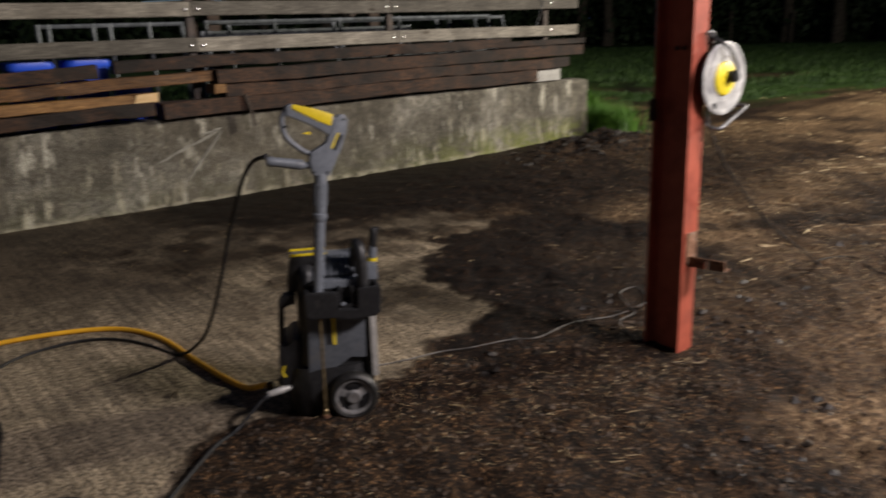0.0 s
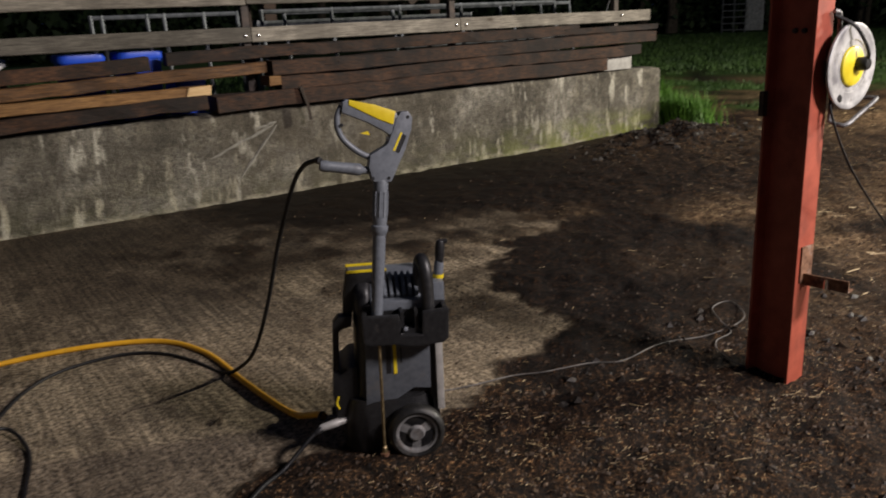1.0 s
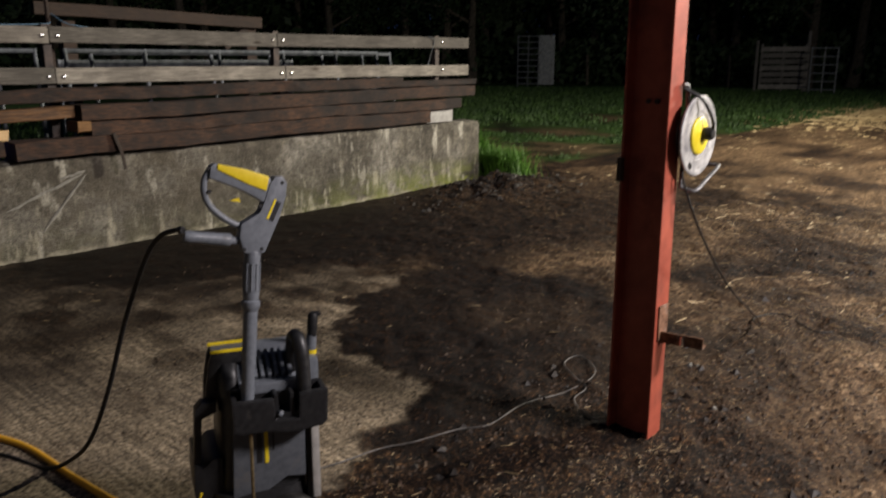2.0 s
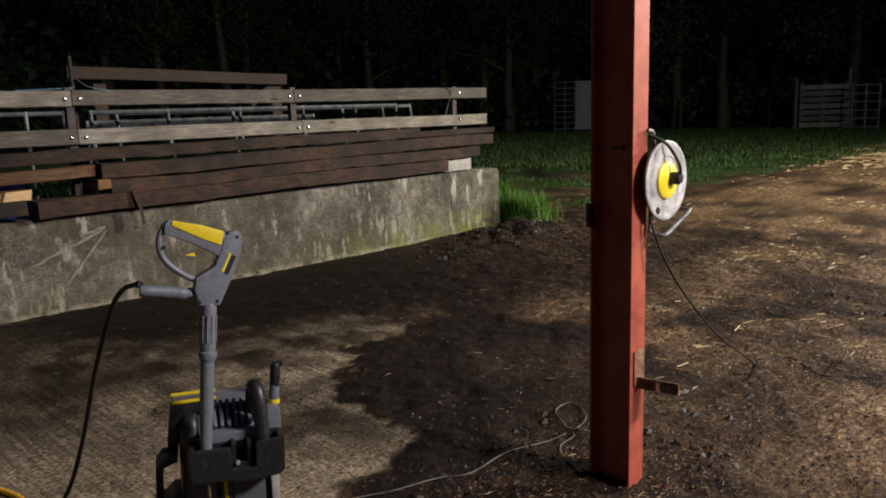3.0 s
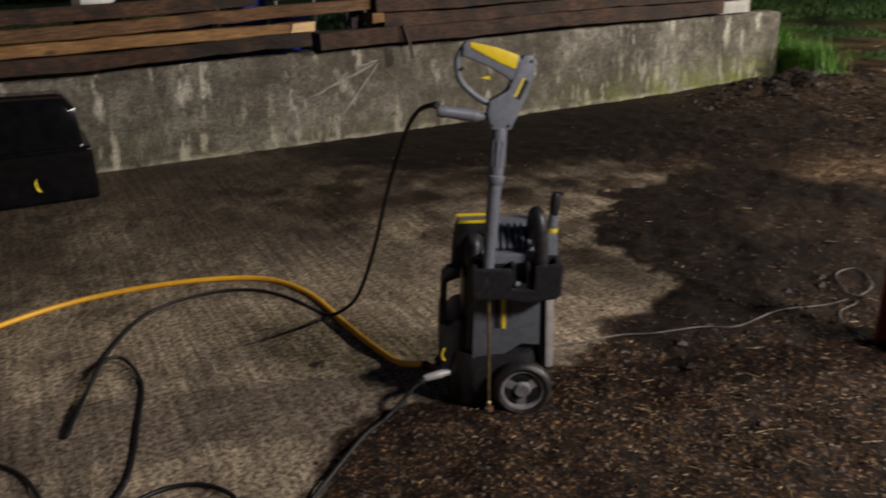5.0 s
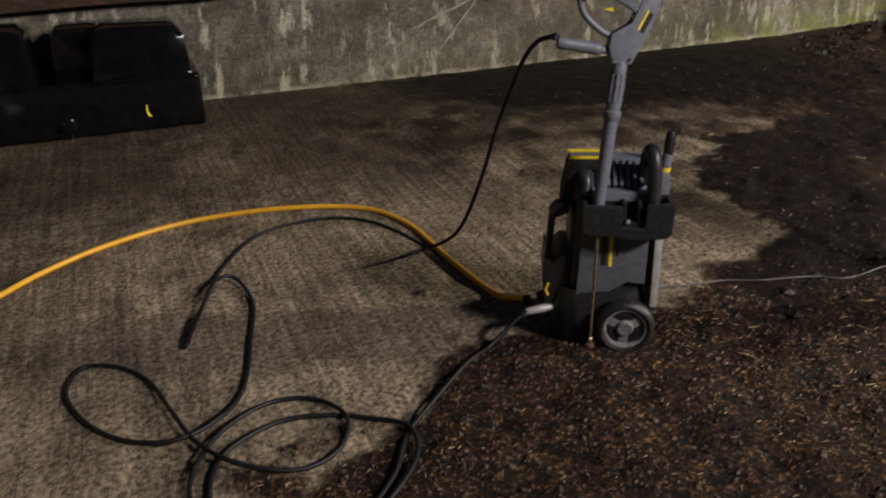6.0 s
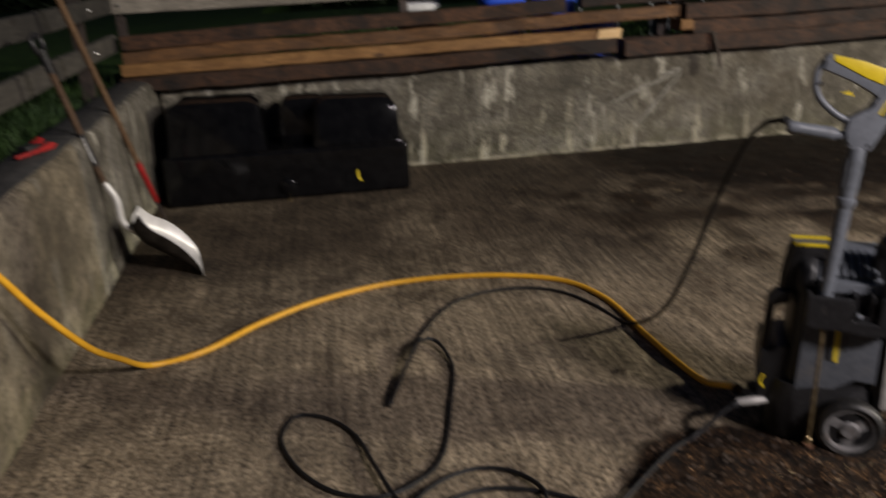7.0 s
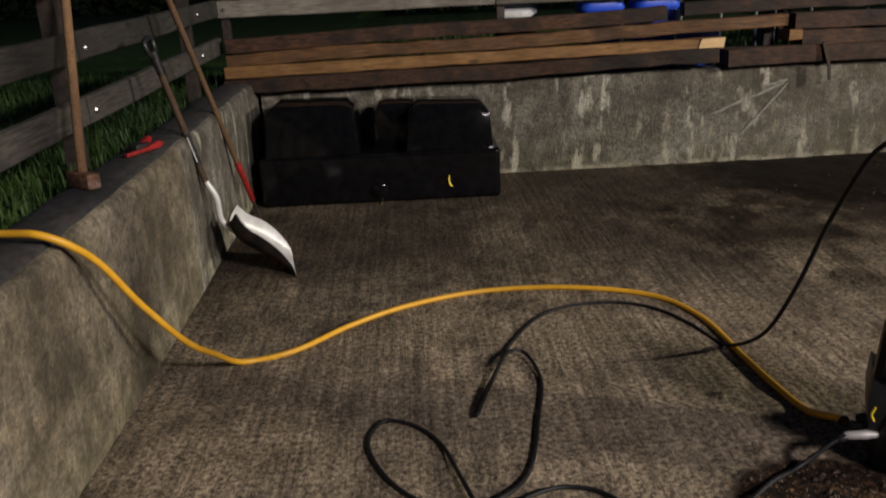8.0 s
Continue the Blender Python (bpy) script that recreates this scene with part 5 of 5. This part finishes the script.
steel_gate(2.1, 5.6, 0.75, 0.68, (0.1, 0.3, 0.5, 0.68, 0.86), (0.0, 0.7, 1.45, 2.2, 2.9, 3.5), "galvanised tubular field gate stored behind the fence", -6)
steel_gate(2.45, 6.1, 1.0, 0.55, (0.1, 0.35, 0.6, 0.82, 0.985), (0.0, 0.5, 1.2, 1.9, 2.6, 3.2, 3.65), "galvanised tubular gate leaning behind another one", -8)
steel_gate(0.75, 2.05, 1.25, 0.66, (0.05, 0.88), (0, 0.09, 0.47, 0.62, 0.98, 1.30), "galvanised barred hurdle standing behind the fence", -4)


def trough(x0, x1, y, z):
    t = tagged(empty("feed_trough", pose(x0, y, z)), "long galvanised feed trough stored behind the gates", "trough")
    L = x1 - x0
    out = [(0, 0.22), (0.04, 0.03), (0.1, 0.0), (0.3, 0.0), (0.36, 0.03), (0.4, 0.22), (0.385, 0.22), (0.345, 0.045), (0.295, 0.015), (0.105, 0.015), (0.055, 0.045), (0.015, 0.22)]
    bm = prism(out, 0, L)
    smooth(part("body", moved(bm, pose(0, 0.4, 0, 0, 0, -90)), M_GALV, t), 40)
    for x in (0.0, L - 0.02):
        part("end_plate", box(x, x + 0.02, 0.0, 0.4, -0.64, 0.225, 0.004), M_GALV, t)
    return t


trough(2.3, 4.9, 1.45, 1.24)


def tub(x, y, m, w, label, h=0.53):
    t = tagged(empty("tub", pose(x, y, 0.68)), label, "tub", "tubs behind the timber")
    smooth(part("body", loft([rounded_section(w / 2, 0.16, w / 2 - 0.04, 0.13, 0.0, 5, 28), rounded_section(w / 2, 0.16, w / 2 - 0.01, 0.15, h, 5, 28)]), m, t), 40)
    smooth(part("rim", loft([rounded_section(w / 2, 0.16, w / 2, 0.16, h, 5, 28), rounded_section(w / 2, 0.16, w / 2 + 0.008, 0.168, h + 0.02, 5, 28), rounded_section(w / 2, 0.16, w / 2, 0.16, h + 0.06, 5, 28)]), m, t), 40)
    return t


tub(0.26, 0.22, M_BLUEPLASTIC, 0.34, "bright blue plastic tub behind the timber stack")
tub(0.68, 0.22, M_BLUEPLASTIC, 0.35, "bright blue plastic tub with a dark rim")
tub(1.06, 0.22, M_BLUEPLASTIC, 0.3, "bright blue plastic tub half hidden by beams", 0.34)
jug = tagged(empty("white_jug", pose(-0.22, 0.38, 1.235, 0, 90, 0)), "white plastic container lying on a tub behind the timber", "container")
smooth(part("body", loft([rounded_section(0, 0, 0.055, 0.10, -0.13, 4, 24), rounded_section(0, 0, 0.06, 0.105, -0.11, 4, 24), rounded_section(0, 0, 0.06, 0.105, 0.09, 4, 24), rounded_section(0, 0, 0.03, 0.05, 0.14, 3, 24), rounded_section(0, 0, 0.025, 0.03, 0.16, 2.5, 24)]), M_WHITEPLASTIC, jug), 50)
part("print_bar", box(-0.0625, -0.059, -0.05, 0.05, -0.02, 0.02), M_BLUEPLASTIC, jug)
tub(-0.40, 0.25, M_BLACKPLASTIC, 0.34, "black plastic tub under a white container", 0.435)


def timber_frame():
    f = tagged(empty("timber_frame", pose(2.55, 2.5, 0.6)), "brown timber frame of two posts and a long top beam", "timber frame")
    board("top_beam", (0.0, 0, 1.36), (2.68, 0, 1.30), 0.13, 0.09, M_BROWNTIMBER, f)
    for x, h in ((0.36, 1.25), (2.58, 1.30)):
        part("post", box(x - 0.07, x + 0.07, 0.05, 0.17, 0.0, h, 0.008), M_BROWNTIMBER, f)
    board("brace", (2.2, 0.06, 1.0), (2.52, 0.06, 1.22), 0.09, 0.05, M_BROWNTIMBER, f)
    return f


timber_frame()
stake = tagged(empty("stake", pose(1.78, 0.33, 0.6)), "thin wooden stake tied with blue twine", "stake")
part("shaft", tube([(0, 0, 0), (0.01, 0, 0.8), (0.005, 0.01, 1.37)], [0.022, 0.02, 0.016], 7), M_BROWNTIMBER, stake)
part("twine", tube(spline([(-0.45, -0.1, 1.105), (-0.2, -0.1, 1.115), (0.0, -0.03, 1.13), (0.0, 0.03, 1.17), (0.03, 0.0, 1.2), (0.1, -0.1, 1.13), (0.35, -0.12, 1.09)], 6), 0.0045, 6), M_TWINE, stake, "faded blue twine")
tagged(smooth(part("wire_loop", tube(spline([(5.72, 0.13, 1.70), (5.74, 0.125, 1.705), (5.80, 0.12, 1.67), (5.79, 0.15, 1.55), (5.77, 0.17, 1.45), (5.75, 0.18, 1.36)], 6), 0.006, 6), M_GALV)), "loop of pale wire hung over the fence rail", "wire")


# ---- far yard ----
def hurdle(x, y, turn, w, h, n, label, sheet=False):
    g = tagged(empty("field_hurdle", pose(x, y, floor_z(x, y), 0, 0, turn)), label, "hurdle")
    for k in range(n):
        z = 0.15 + (h - 0.2) * k / (n - 1)
        part("rail", tube([(0, 0, z), (w, 0, z)], 0.03, 6), M_GALV, g)
    for xx in (0, w / 2, w):
        part("upright", tube([(xx, 0.0, 0), (xx, 0.0, h)], 0.035, 6), M_GALV, g)
    if sheet:
        part("sheet", box(w, w + 0.8, -0.02, 0.02, 0.1, h, 0.01), M_GALV, g, "plain galvanised sheet panel")
    return g


hurdle(33.0, 19.35, -58, 1.05, 2.55, 9, "tall galvanised hurdle with a sheet panel at the field's edge", True)


def pallet_screen(x, y, turn):
    g = tagged(empty("wooden_hurdle", pose(x, y, floor_z(x, y), 0, 0, turn)), "grey slatted wooden hurdle between stakes in the far field", "hurdle")
    for k in range(7):
        board("slat", (0, 0, 0.2 + 0.27 * k), (1.9, 0, 0.22 + 0.27 * k), 0.2, 0.03, M_GREYPLANK, g)
    for xx in (0.05, 0.95, 1.85):
        part("batten", box(xx - 0.05, xx + 0.05, 0.03, 0.08, 0, 2.05, 0.005), M_GREYPLANK, g)
    for xx, h in ((-0.15, 2.2), (1.95, 2.6)):
        part("stake", tube([(xx, 0.1, 0), (xx, 0.1, h)], 0.07, 8), M_GREYPLANK, g)
    return g


pallet_screen(35.7, 8.0, -64)
hurdle(35.0, 5.6, -64, 1.0, 1.9, 6, "galvanised field hurdle next to a wooden one")


def field_post(x, y, h, r):
    z = floor_z(x, y)
    pts = [(x, y, z - 0.3), (x + random.uniform(-.03, .03), y, z + h * 0.5), (x + random.uniform(-.06, .06), y + random.uniform(-.06, .06), z + h)]
    return tagged(part("fence_post", tube(spline(pts, 3), r, 8), M_BARK), "weathered round wooden fence post at the wood's edge", "post", "field posts")


for x, y, h, r in ((38.0, 12.7, 2.0, 0.22), (36.5, 25.5, 1.7, 0.07), (37.5, 18.0, 1.6, 0.08), (40, 11.2, 1.6, 0.08), (38.8, 15.4, 1.5, 0.07), (36.0, 29.5, 1.6, 0.08), (34.5, 34, 1.6, 0.08)):
    field_post(x, y, h, r)


def tree(seed, h, spread):
    """A broadleaf tree with a forked trunk and a crown of many leaves."""
    rng = random.Random(seed)
    t = empty("tree", pose(0, 0, 0))
    bm = bmesh.new()
    lean = Vector((rng.uniform(-.06, .06), rng.uniform(-.06, .06), 0))
    trunk = [Vector((0, 0, -0.3)) + lean * z + Vector((rng.uniform(-.08, .08), rng.uniform(-.08, .08), z)) for z in (0, h * 0.12, h * 0.25, h * 0.42, h * 0.62, h * 0.85)]
    tube(trunk, [0.34, 0.26, 0.22, 0.17, 0.11, 0.03], 8, bm)
    tips = [trunk[-1], trunk[-2]]
    for k in range(11):
        z = rng.uniform(0.22, 0.8) * h
        a = rng.uniform(0, 6.28)
        L = spread * rng.uniform(0.55, 1.0) * (1.15 - 0.6 * z / h)
        p0 = lean * z + Vector((0, 0, z))
        p1 = p0 + Vector((math.cos(a) * L * 0.5, math.sin(a) * L * 0.5, L * 0.28))
        p2 = p0 + Vector((math.cos(a) * L, math.sin(a) * L, L * rng.uniform(0.2, 0.6)))
        tube([p0, p1, p2], [0.09, 0.06, 0.02], 6, bm)
        tips += [p1, p2, p1.lerp(p2, 0.5)]
    part("trunk", bm, M_BARK, t)
    vs, fs = [], []
    for k in range(5200):
        c = tips[rng.randrange(len(tips))] + Vector((rng.gauss(0, 0.75), rng.gauss(0, 0.75), rng.gauss(0, 0.55)))
        s = rng.uniform(0.08, 0.2)
        u = Vector((rng.gauss(0, 1), rng.gauss(0, 1), rng.gauss(0, 0.6))).normalized()
        w = u.orthogonal().normalized()
        b = len(vs)
        vs += [c - u * s, c + w * s * 0.5, c + u * s, c - w * s * 0.5]
        fs.append((b, b + 1, b + 2, b + 3))
    me = bpy.data.meshes.new("crown")
    me.from_pydata([tuple(v) for v in vs], [], fs)
    crown = link_mesh("crown", me, M_LEAF)
    crown.parent = t
    return tagged(t, "tall dark broadleaf tree at the edge of the wood", "tree", "trees of the wood")


kinds = [tree(1, 13, 3.6), tree(2, 15, 4.2), tree(3, 11, 3.4)]
for k, ob in enumerate(kinds):
    ob.matrix_basis = pose(47.0 + 2 * k, 21.5 - 5.5 * k, 0, 0, 0, 40 * k)
rng = random.Random(5)
for k in range(26):
    a = radians(6 + 62 * k / 25 + rng.uniform(-1, 1))
    d = rng.uniform(44, 54)
    copy_thing(kinds[k % 3], pose(-0.7 + d * math.cos(a), -6.3 + d * math.sin(a), 0, 0, 0, rng.uniform(0, 360)))


def thicket(name, path, tall, deep, count, size, label, seed):
    """A bank of undergrowth: leaves heaped along a line."""
    rs = np.random.RandomState(seed)
    P = np.array(path, float)
    i = rs.randint(0, len(P) - 1, count)
    f = rs.rand(count)
    base = P[i] * (1 - f)[:, None] + P[i + 1] * f[:, None]
    hill = 0.75 + 0.35 * np.sin(base[:, 0] * 0.5) * np.cos(base[:, 1] * 0.37)
    c = np.stack([base[:, 0] + rs.randn(count) * deep, base[:, 1] + rs.randn(count) * deep, base[:, 2] * hill * rs.rand(count) ** 0.8 * tall], -1)
    u = rs.randn(count, 3)
    u /= np.linalg.norm(u, axis=1)[:, None]
    w = np.cross(u, rs.randn(count, 3))
    w /= np.linalg.norm(w, axis=1)[:, None]
    s = (size * rs.uniform(0.6, 1.4, count))[:, None]
    vs = np.stack([c - u * s, c + w * s * 0.55, c + u * s, c - w * s * 0.55], 1).reshape(-1, 3)
    me = bpy.data.meshes.new(name)
    me.from_pydata(vs.tolist(), [], np.arange(count * 4).reshape(-1, 4).tolist())
    return tagged(link_mesh(name, me, M_LEAF), label, "undergrowth", kind="stuff")


def ring(a0, a1, d, n, z):
    return [(-0.7 + d * math.cos(radians(a0 + (a1 - a0) * k / n)), -6.3 + d * math.sin(radians(a0 + (a1 - a0) * k / n)), z) for k in range(n + 1)]


thicket("woodland", ring(2, 73, 58, 20, 1.0), 15, 2.5, 60000, 0.42, "dark wall of leaves of the wood behind the field", 1)
thicket("hedge", ring(72, 135, 46, 14, 1.0), 5.6, 1.6, 26000, 0.3, "dark overgrown hedge along the field", 2)
thicket("undergrowth", ring(4, 75, 49, 14, 1.0), 2.6, 1.4, 16000, 0.24, "low dark undergrowth along the wood's edge", 3)


# ---- litter and grass ----
def blades(name, pts, tall, wide, label, material, seed, bend=0.5):
    rs = np.random.RandomState(seed)
    n = len(pts)
    a = rs.uniform(0, 2 * np.pi, n)
    h = tall * rs.uniform(0.5, 1.3, n)
    w = wide * rs.uniform(0.6, 1.3, n)
    out = np.stack([np.cos(a), np.sin(a), 0 * a], -1)
    side = np.stack([-np.sin(a), np.cos(a), 0 * a], -1)
    k = (bend * rs.rand(n))[:, None]
    up = np.array([0, 0, 1.0])
    mid = pts + up * (h * 0.55)[:, None] + out * k * (h * 0.3)[:, None]
    tip = pts + up * (h * (1 - 0.3 * k[:, 0]))[:, None] + out * k * h[:, None]
    ws = side * w[:, None]
    vs = np.stack([pts - ws, pts + ws, mid + ws * 0.7, mid - ws * 0.7, tip], 1).reshape(-1, 3)
    b = np.arange(n)[:, None] * 5
    quads, tris = (b + [0, 1, 2, 3]).tolist(), (b + [3, 2, 4]).tolist()
    me = bpy.data.meshes.new(name)
    me.from_pydata(vs.tolist(), [], quads + tris)
    return tagged(link_mesh(name, me, material), label, "grass", kind="stuff")


def on_ground(X, Y, sink=0.0):
    return np.stack([X, Y, height(X, Y) - sink], -1)


rs = np.random.RandomState(12)
X, Y = rs.uniform(-5.5, -2.44, 26000), rs.uniform(-6.0, 1.5, 26000)
blades("grass_verge", on_ground(X, Y), 0.15, 0.0045, "long green grass outside the side wall", M_GRASS, 1, 1.5)
X, Y = 6.58 + np.abs(rs.randn(3600)) * 0.2, -0.02 + rs.randn(3600) * 0.17
blades("grass_tuft", on_ground(X, Y), 0.36, 0.005, "bright tuft of grass at the end of the wall", M_GRASSTUFT, 2, 1.0)
n = 90000
d = 7.5 + 34 * rs.rand(n) ** 1.5
a = radians(12) + radians(44) * rs.rand(n)
X, Y = -0.7 + d * np.cos(a), -6.3 + d * np.sin(a)
keep = (areas(X, Y)[3] > 0.5 + 0.4 * rs.rand(n)) & (X > 6.5)
X, Y = X[keep], Y[keep]
P = on_ground(X, Y)
far = np.hypot(X, Y + 6)
blades("field_grass", P[far < 17], 0.075, 0.006, "short green field grass", M_GRASS, 3, 1.0)
blades("field_grass", P[far >= 17], 0.12, 0.014, "short green field grass further out", M_GRASS, 4, 1.0)
X, Y = rs.uniform(-2.3, 6.3, 9000), rs.uniform(0.3, 6, 9000)
blades("field_grass", on_ground(X, Y), 0.12, 0.008, "dark rough grass behind the fence", M_GRASS, 5, 1.0)


def straws(name, X, Y, long, thick, label, seed):
    """Loose stalks lying on the ground, each a three-sided bar."""
    rs = np.random.RandomState(seed)
    n = len(X)
    a, L = rs.uniform(0, 2 * np.pi, n), long * rs.uniform(0.3, 1.5, n)
    t = thick * rs.uniform(0.6, 1.4, n)
    c = on_ground(X, Y) + np.stack([0 * X, 0 * X, t + 0.006 * rs.rand(n)], -1)
    d = np.stack([np.cos(a), np.sin(a), rs.uniform(-0.15, 0.15, n)], -1)
    s = np.stack([-np.sin(a), np.cos(a), 0 * a], -1)
    up = np.array([0, 0, 1.0])
    e0, e1 = c - d * (L / 2)[:, None], c + d * (L / 2)[:, None]
    o = [s * t[:, None] - up * t[:, None] * 0.5, -s * t[:, None] - up * t[:, None] * 0.5, up * t[:, None]]
    vs = np.stack([e0 + o[0], e0 + o[1], e0 + o[2], e1 + o[0], e1 + o[1], e1 + o[2]], 1).reshape(-1, 3)
    b = np.arange(n)[:, None] * 6
    faces = (b + [0, 1, 4, 3]).tolist() + (b + [1, 2, 5, 4]).tolist() + (b + [2, 0, 3, 5]).tolist() + (b + [0, 2, 1]).tolist() + (b + [3, 4, 5]).tolist()
    me = bpy.data.meshes.new(name)
    me.from_pydata(vs.tolist(), [], faces)
    return tagged(link_mesh(name, me, M_STRAW), label, "straw", kind="stuff")


n = 300000
X, Y = rs.uniform(-1.0, 7.0, n), rs.uniform(-7.0, -0.6, n)
dirt, wet, litter, turf, damp_dim = areas(X, Y)
chance = dirt * (0.10 + 0.16 * (Y < -3.6)) * np.clip(0.5 + fractal(X, Y, 1.3, 91), 0.05, 1.4) * (1 - wet) + 0.3 * litter
keep = rs.rand(n) < chance * 0.55
straws("straw_litter", X[keep], Y[keep], 0.014, 0.0007, "short pale straw trodden into the muck", 6)
n = 5200
X, Y = rs.uniform(0.6, 8.0, n), rs.uniform(-6.5, -0.8, n)
dirt, wet, litter, turf, damp_dim = areas(X, Y)
keep = rs.rand(n) < dirt * (0.08 + 0.36 * np.clip(fractal(X, Y, 0.9, 97), 0, 1)) * (1 - 0.7 * wet)
straws("straw_litter", X[keep], Y[keep], 0.04, 0.0010, "single longer straw stalks lying on the muck", 21)
n = 24000
X, Y = rs.uniform(3.0, 22.0, n), rs.uniform(-8.0, 1.5, n)
litter = areas(X, Y)[2]
clump = np.clip(fractal(X, Y, 1.1, 95) + 0.1, 0, 1)
keep = rs.rand(n) < litter * clump
straws("straw_litter", X[keep], Y[keep], 0.07, 0.0025, "loose drifts of dry straw across the yard", 7)


n = 5000
X, Y = 24.0 + rs.randn(n) * 3.0, -0.6 + rs.randn(n) * 0.9
straws("straw_litter", X, Y, 0.16, 0.009, "pale heap of spread straw at the yard's far edge", 15)


def clods(name, X, Y, size, label, seed, material=M_CLOD):
    """Crumbs of muck, each a lumpy eight-faced stone."""
    rs = np.random.RandomState(seed)
    n = len(X)
    base = np.array([(1, 0, 0), (-1, 0, 0), (0, 1, 0), (0, -1, 0), (0, 0, 0.7), (0, 0, -0.7)], float)
    r = size * rs.rand(n) ** 2 * 1.8 + size * 0.25
    vs = on_ground(X, Y)[:, None, :] + base[None] * r[:, None, None] * rs.uniform(0.6, 1.3, (n, 6, 1)) + 0.2 * r[:, None, None] * rs.randn(n, 6, 3)
    f = np.array([(0, 2, 4), (2, 1, 4), (1, 3, 4), (3, 0, 4), (2, 0, 5), (1, 2, 5), (3, 1, 5), (0, 3, 5)])
    faces = (np.arange(n)[:, None, None] * 6 + f[None]).reshape(-1, 3)
    me = bpy.data.meshes.new(name)
    me.from_pydata(vs.reshape(-1, 3).tolist(), [], faces.tolist())
    return tagged(link_mesh(name, me, material), label, "soil", kind="stuff")


n = 130000
X, Y = rs.uniform(-1.2, 7.5, n), rs.uniform(-6.6, -0.2, n)
dirt, wet, litter, turf, damp_dim = areas(X, Y)
keep = rs.rand(n) < np.clip(dirt, 0, 1) * (0.25 + 0.45 * (Y < -3.4)) * (1 - 0.8 * wet)
clods("muck_crumbs", X[keep], Y[keep], 0.006, "dark crumbs of trodden muck", 8)
X, Y = 5.95 + rs.randn(900) * 0.55, -0.62 + rs.randn(900) * 0.26
clods("muck_heap_crumbs", X[Y < -0.02], Y[Y < -0.02], 0.022, "dark lumps of muck heaped at the wall's end", 9, M_HEAP)
n = 2600
X, Y = rs.uniform(0.2, 5.5, n), rs.uniform(-6.4, -3.9, n)
dirt, wet, litter, turf, damp_dim = areas(X, Y)
keep = rs.rand(n) < dirt * np.clip(0.1 + fractal(X, Y, 1.7, 171), 0, 1)
clods("muck_lumps", X[keep], Y[keep], 0.014, "dark scattered lumps of trodden muck among the straw", 23, M_HEAP)
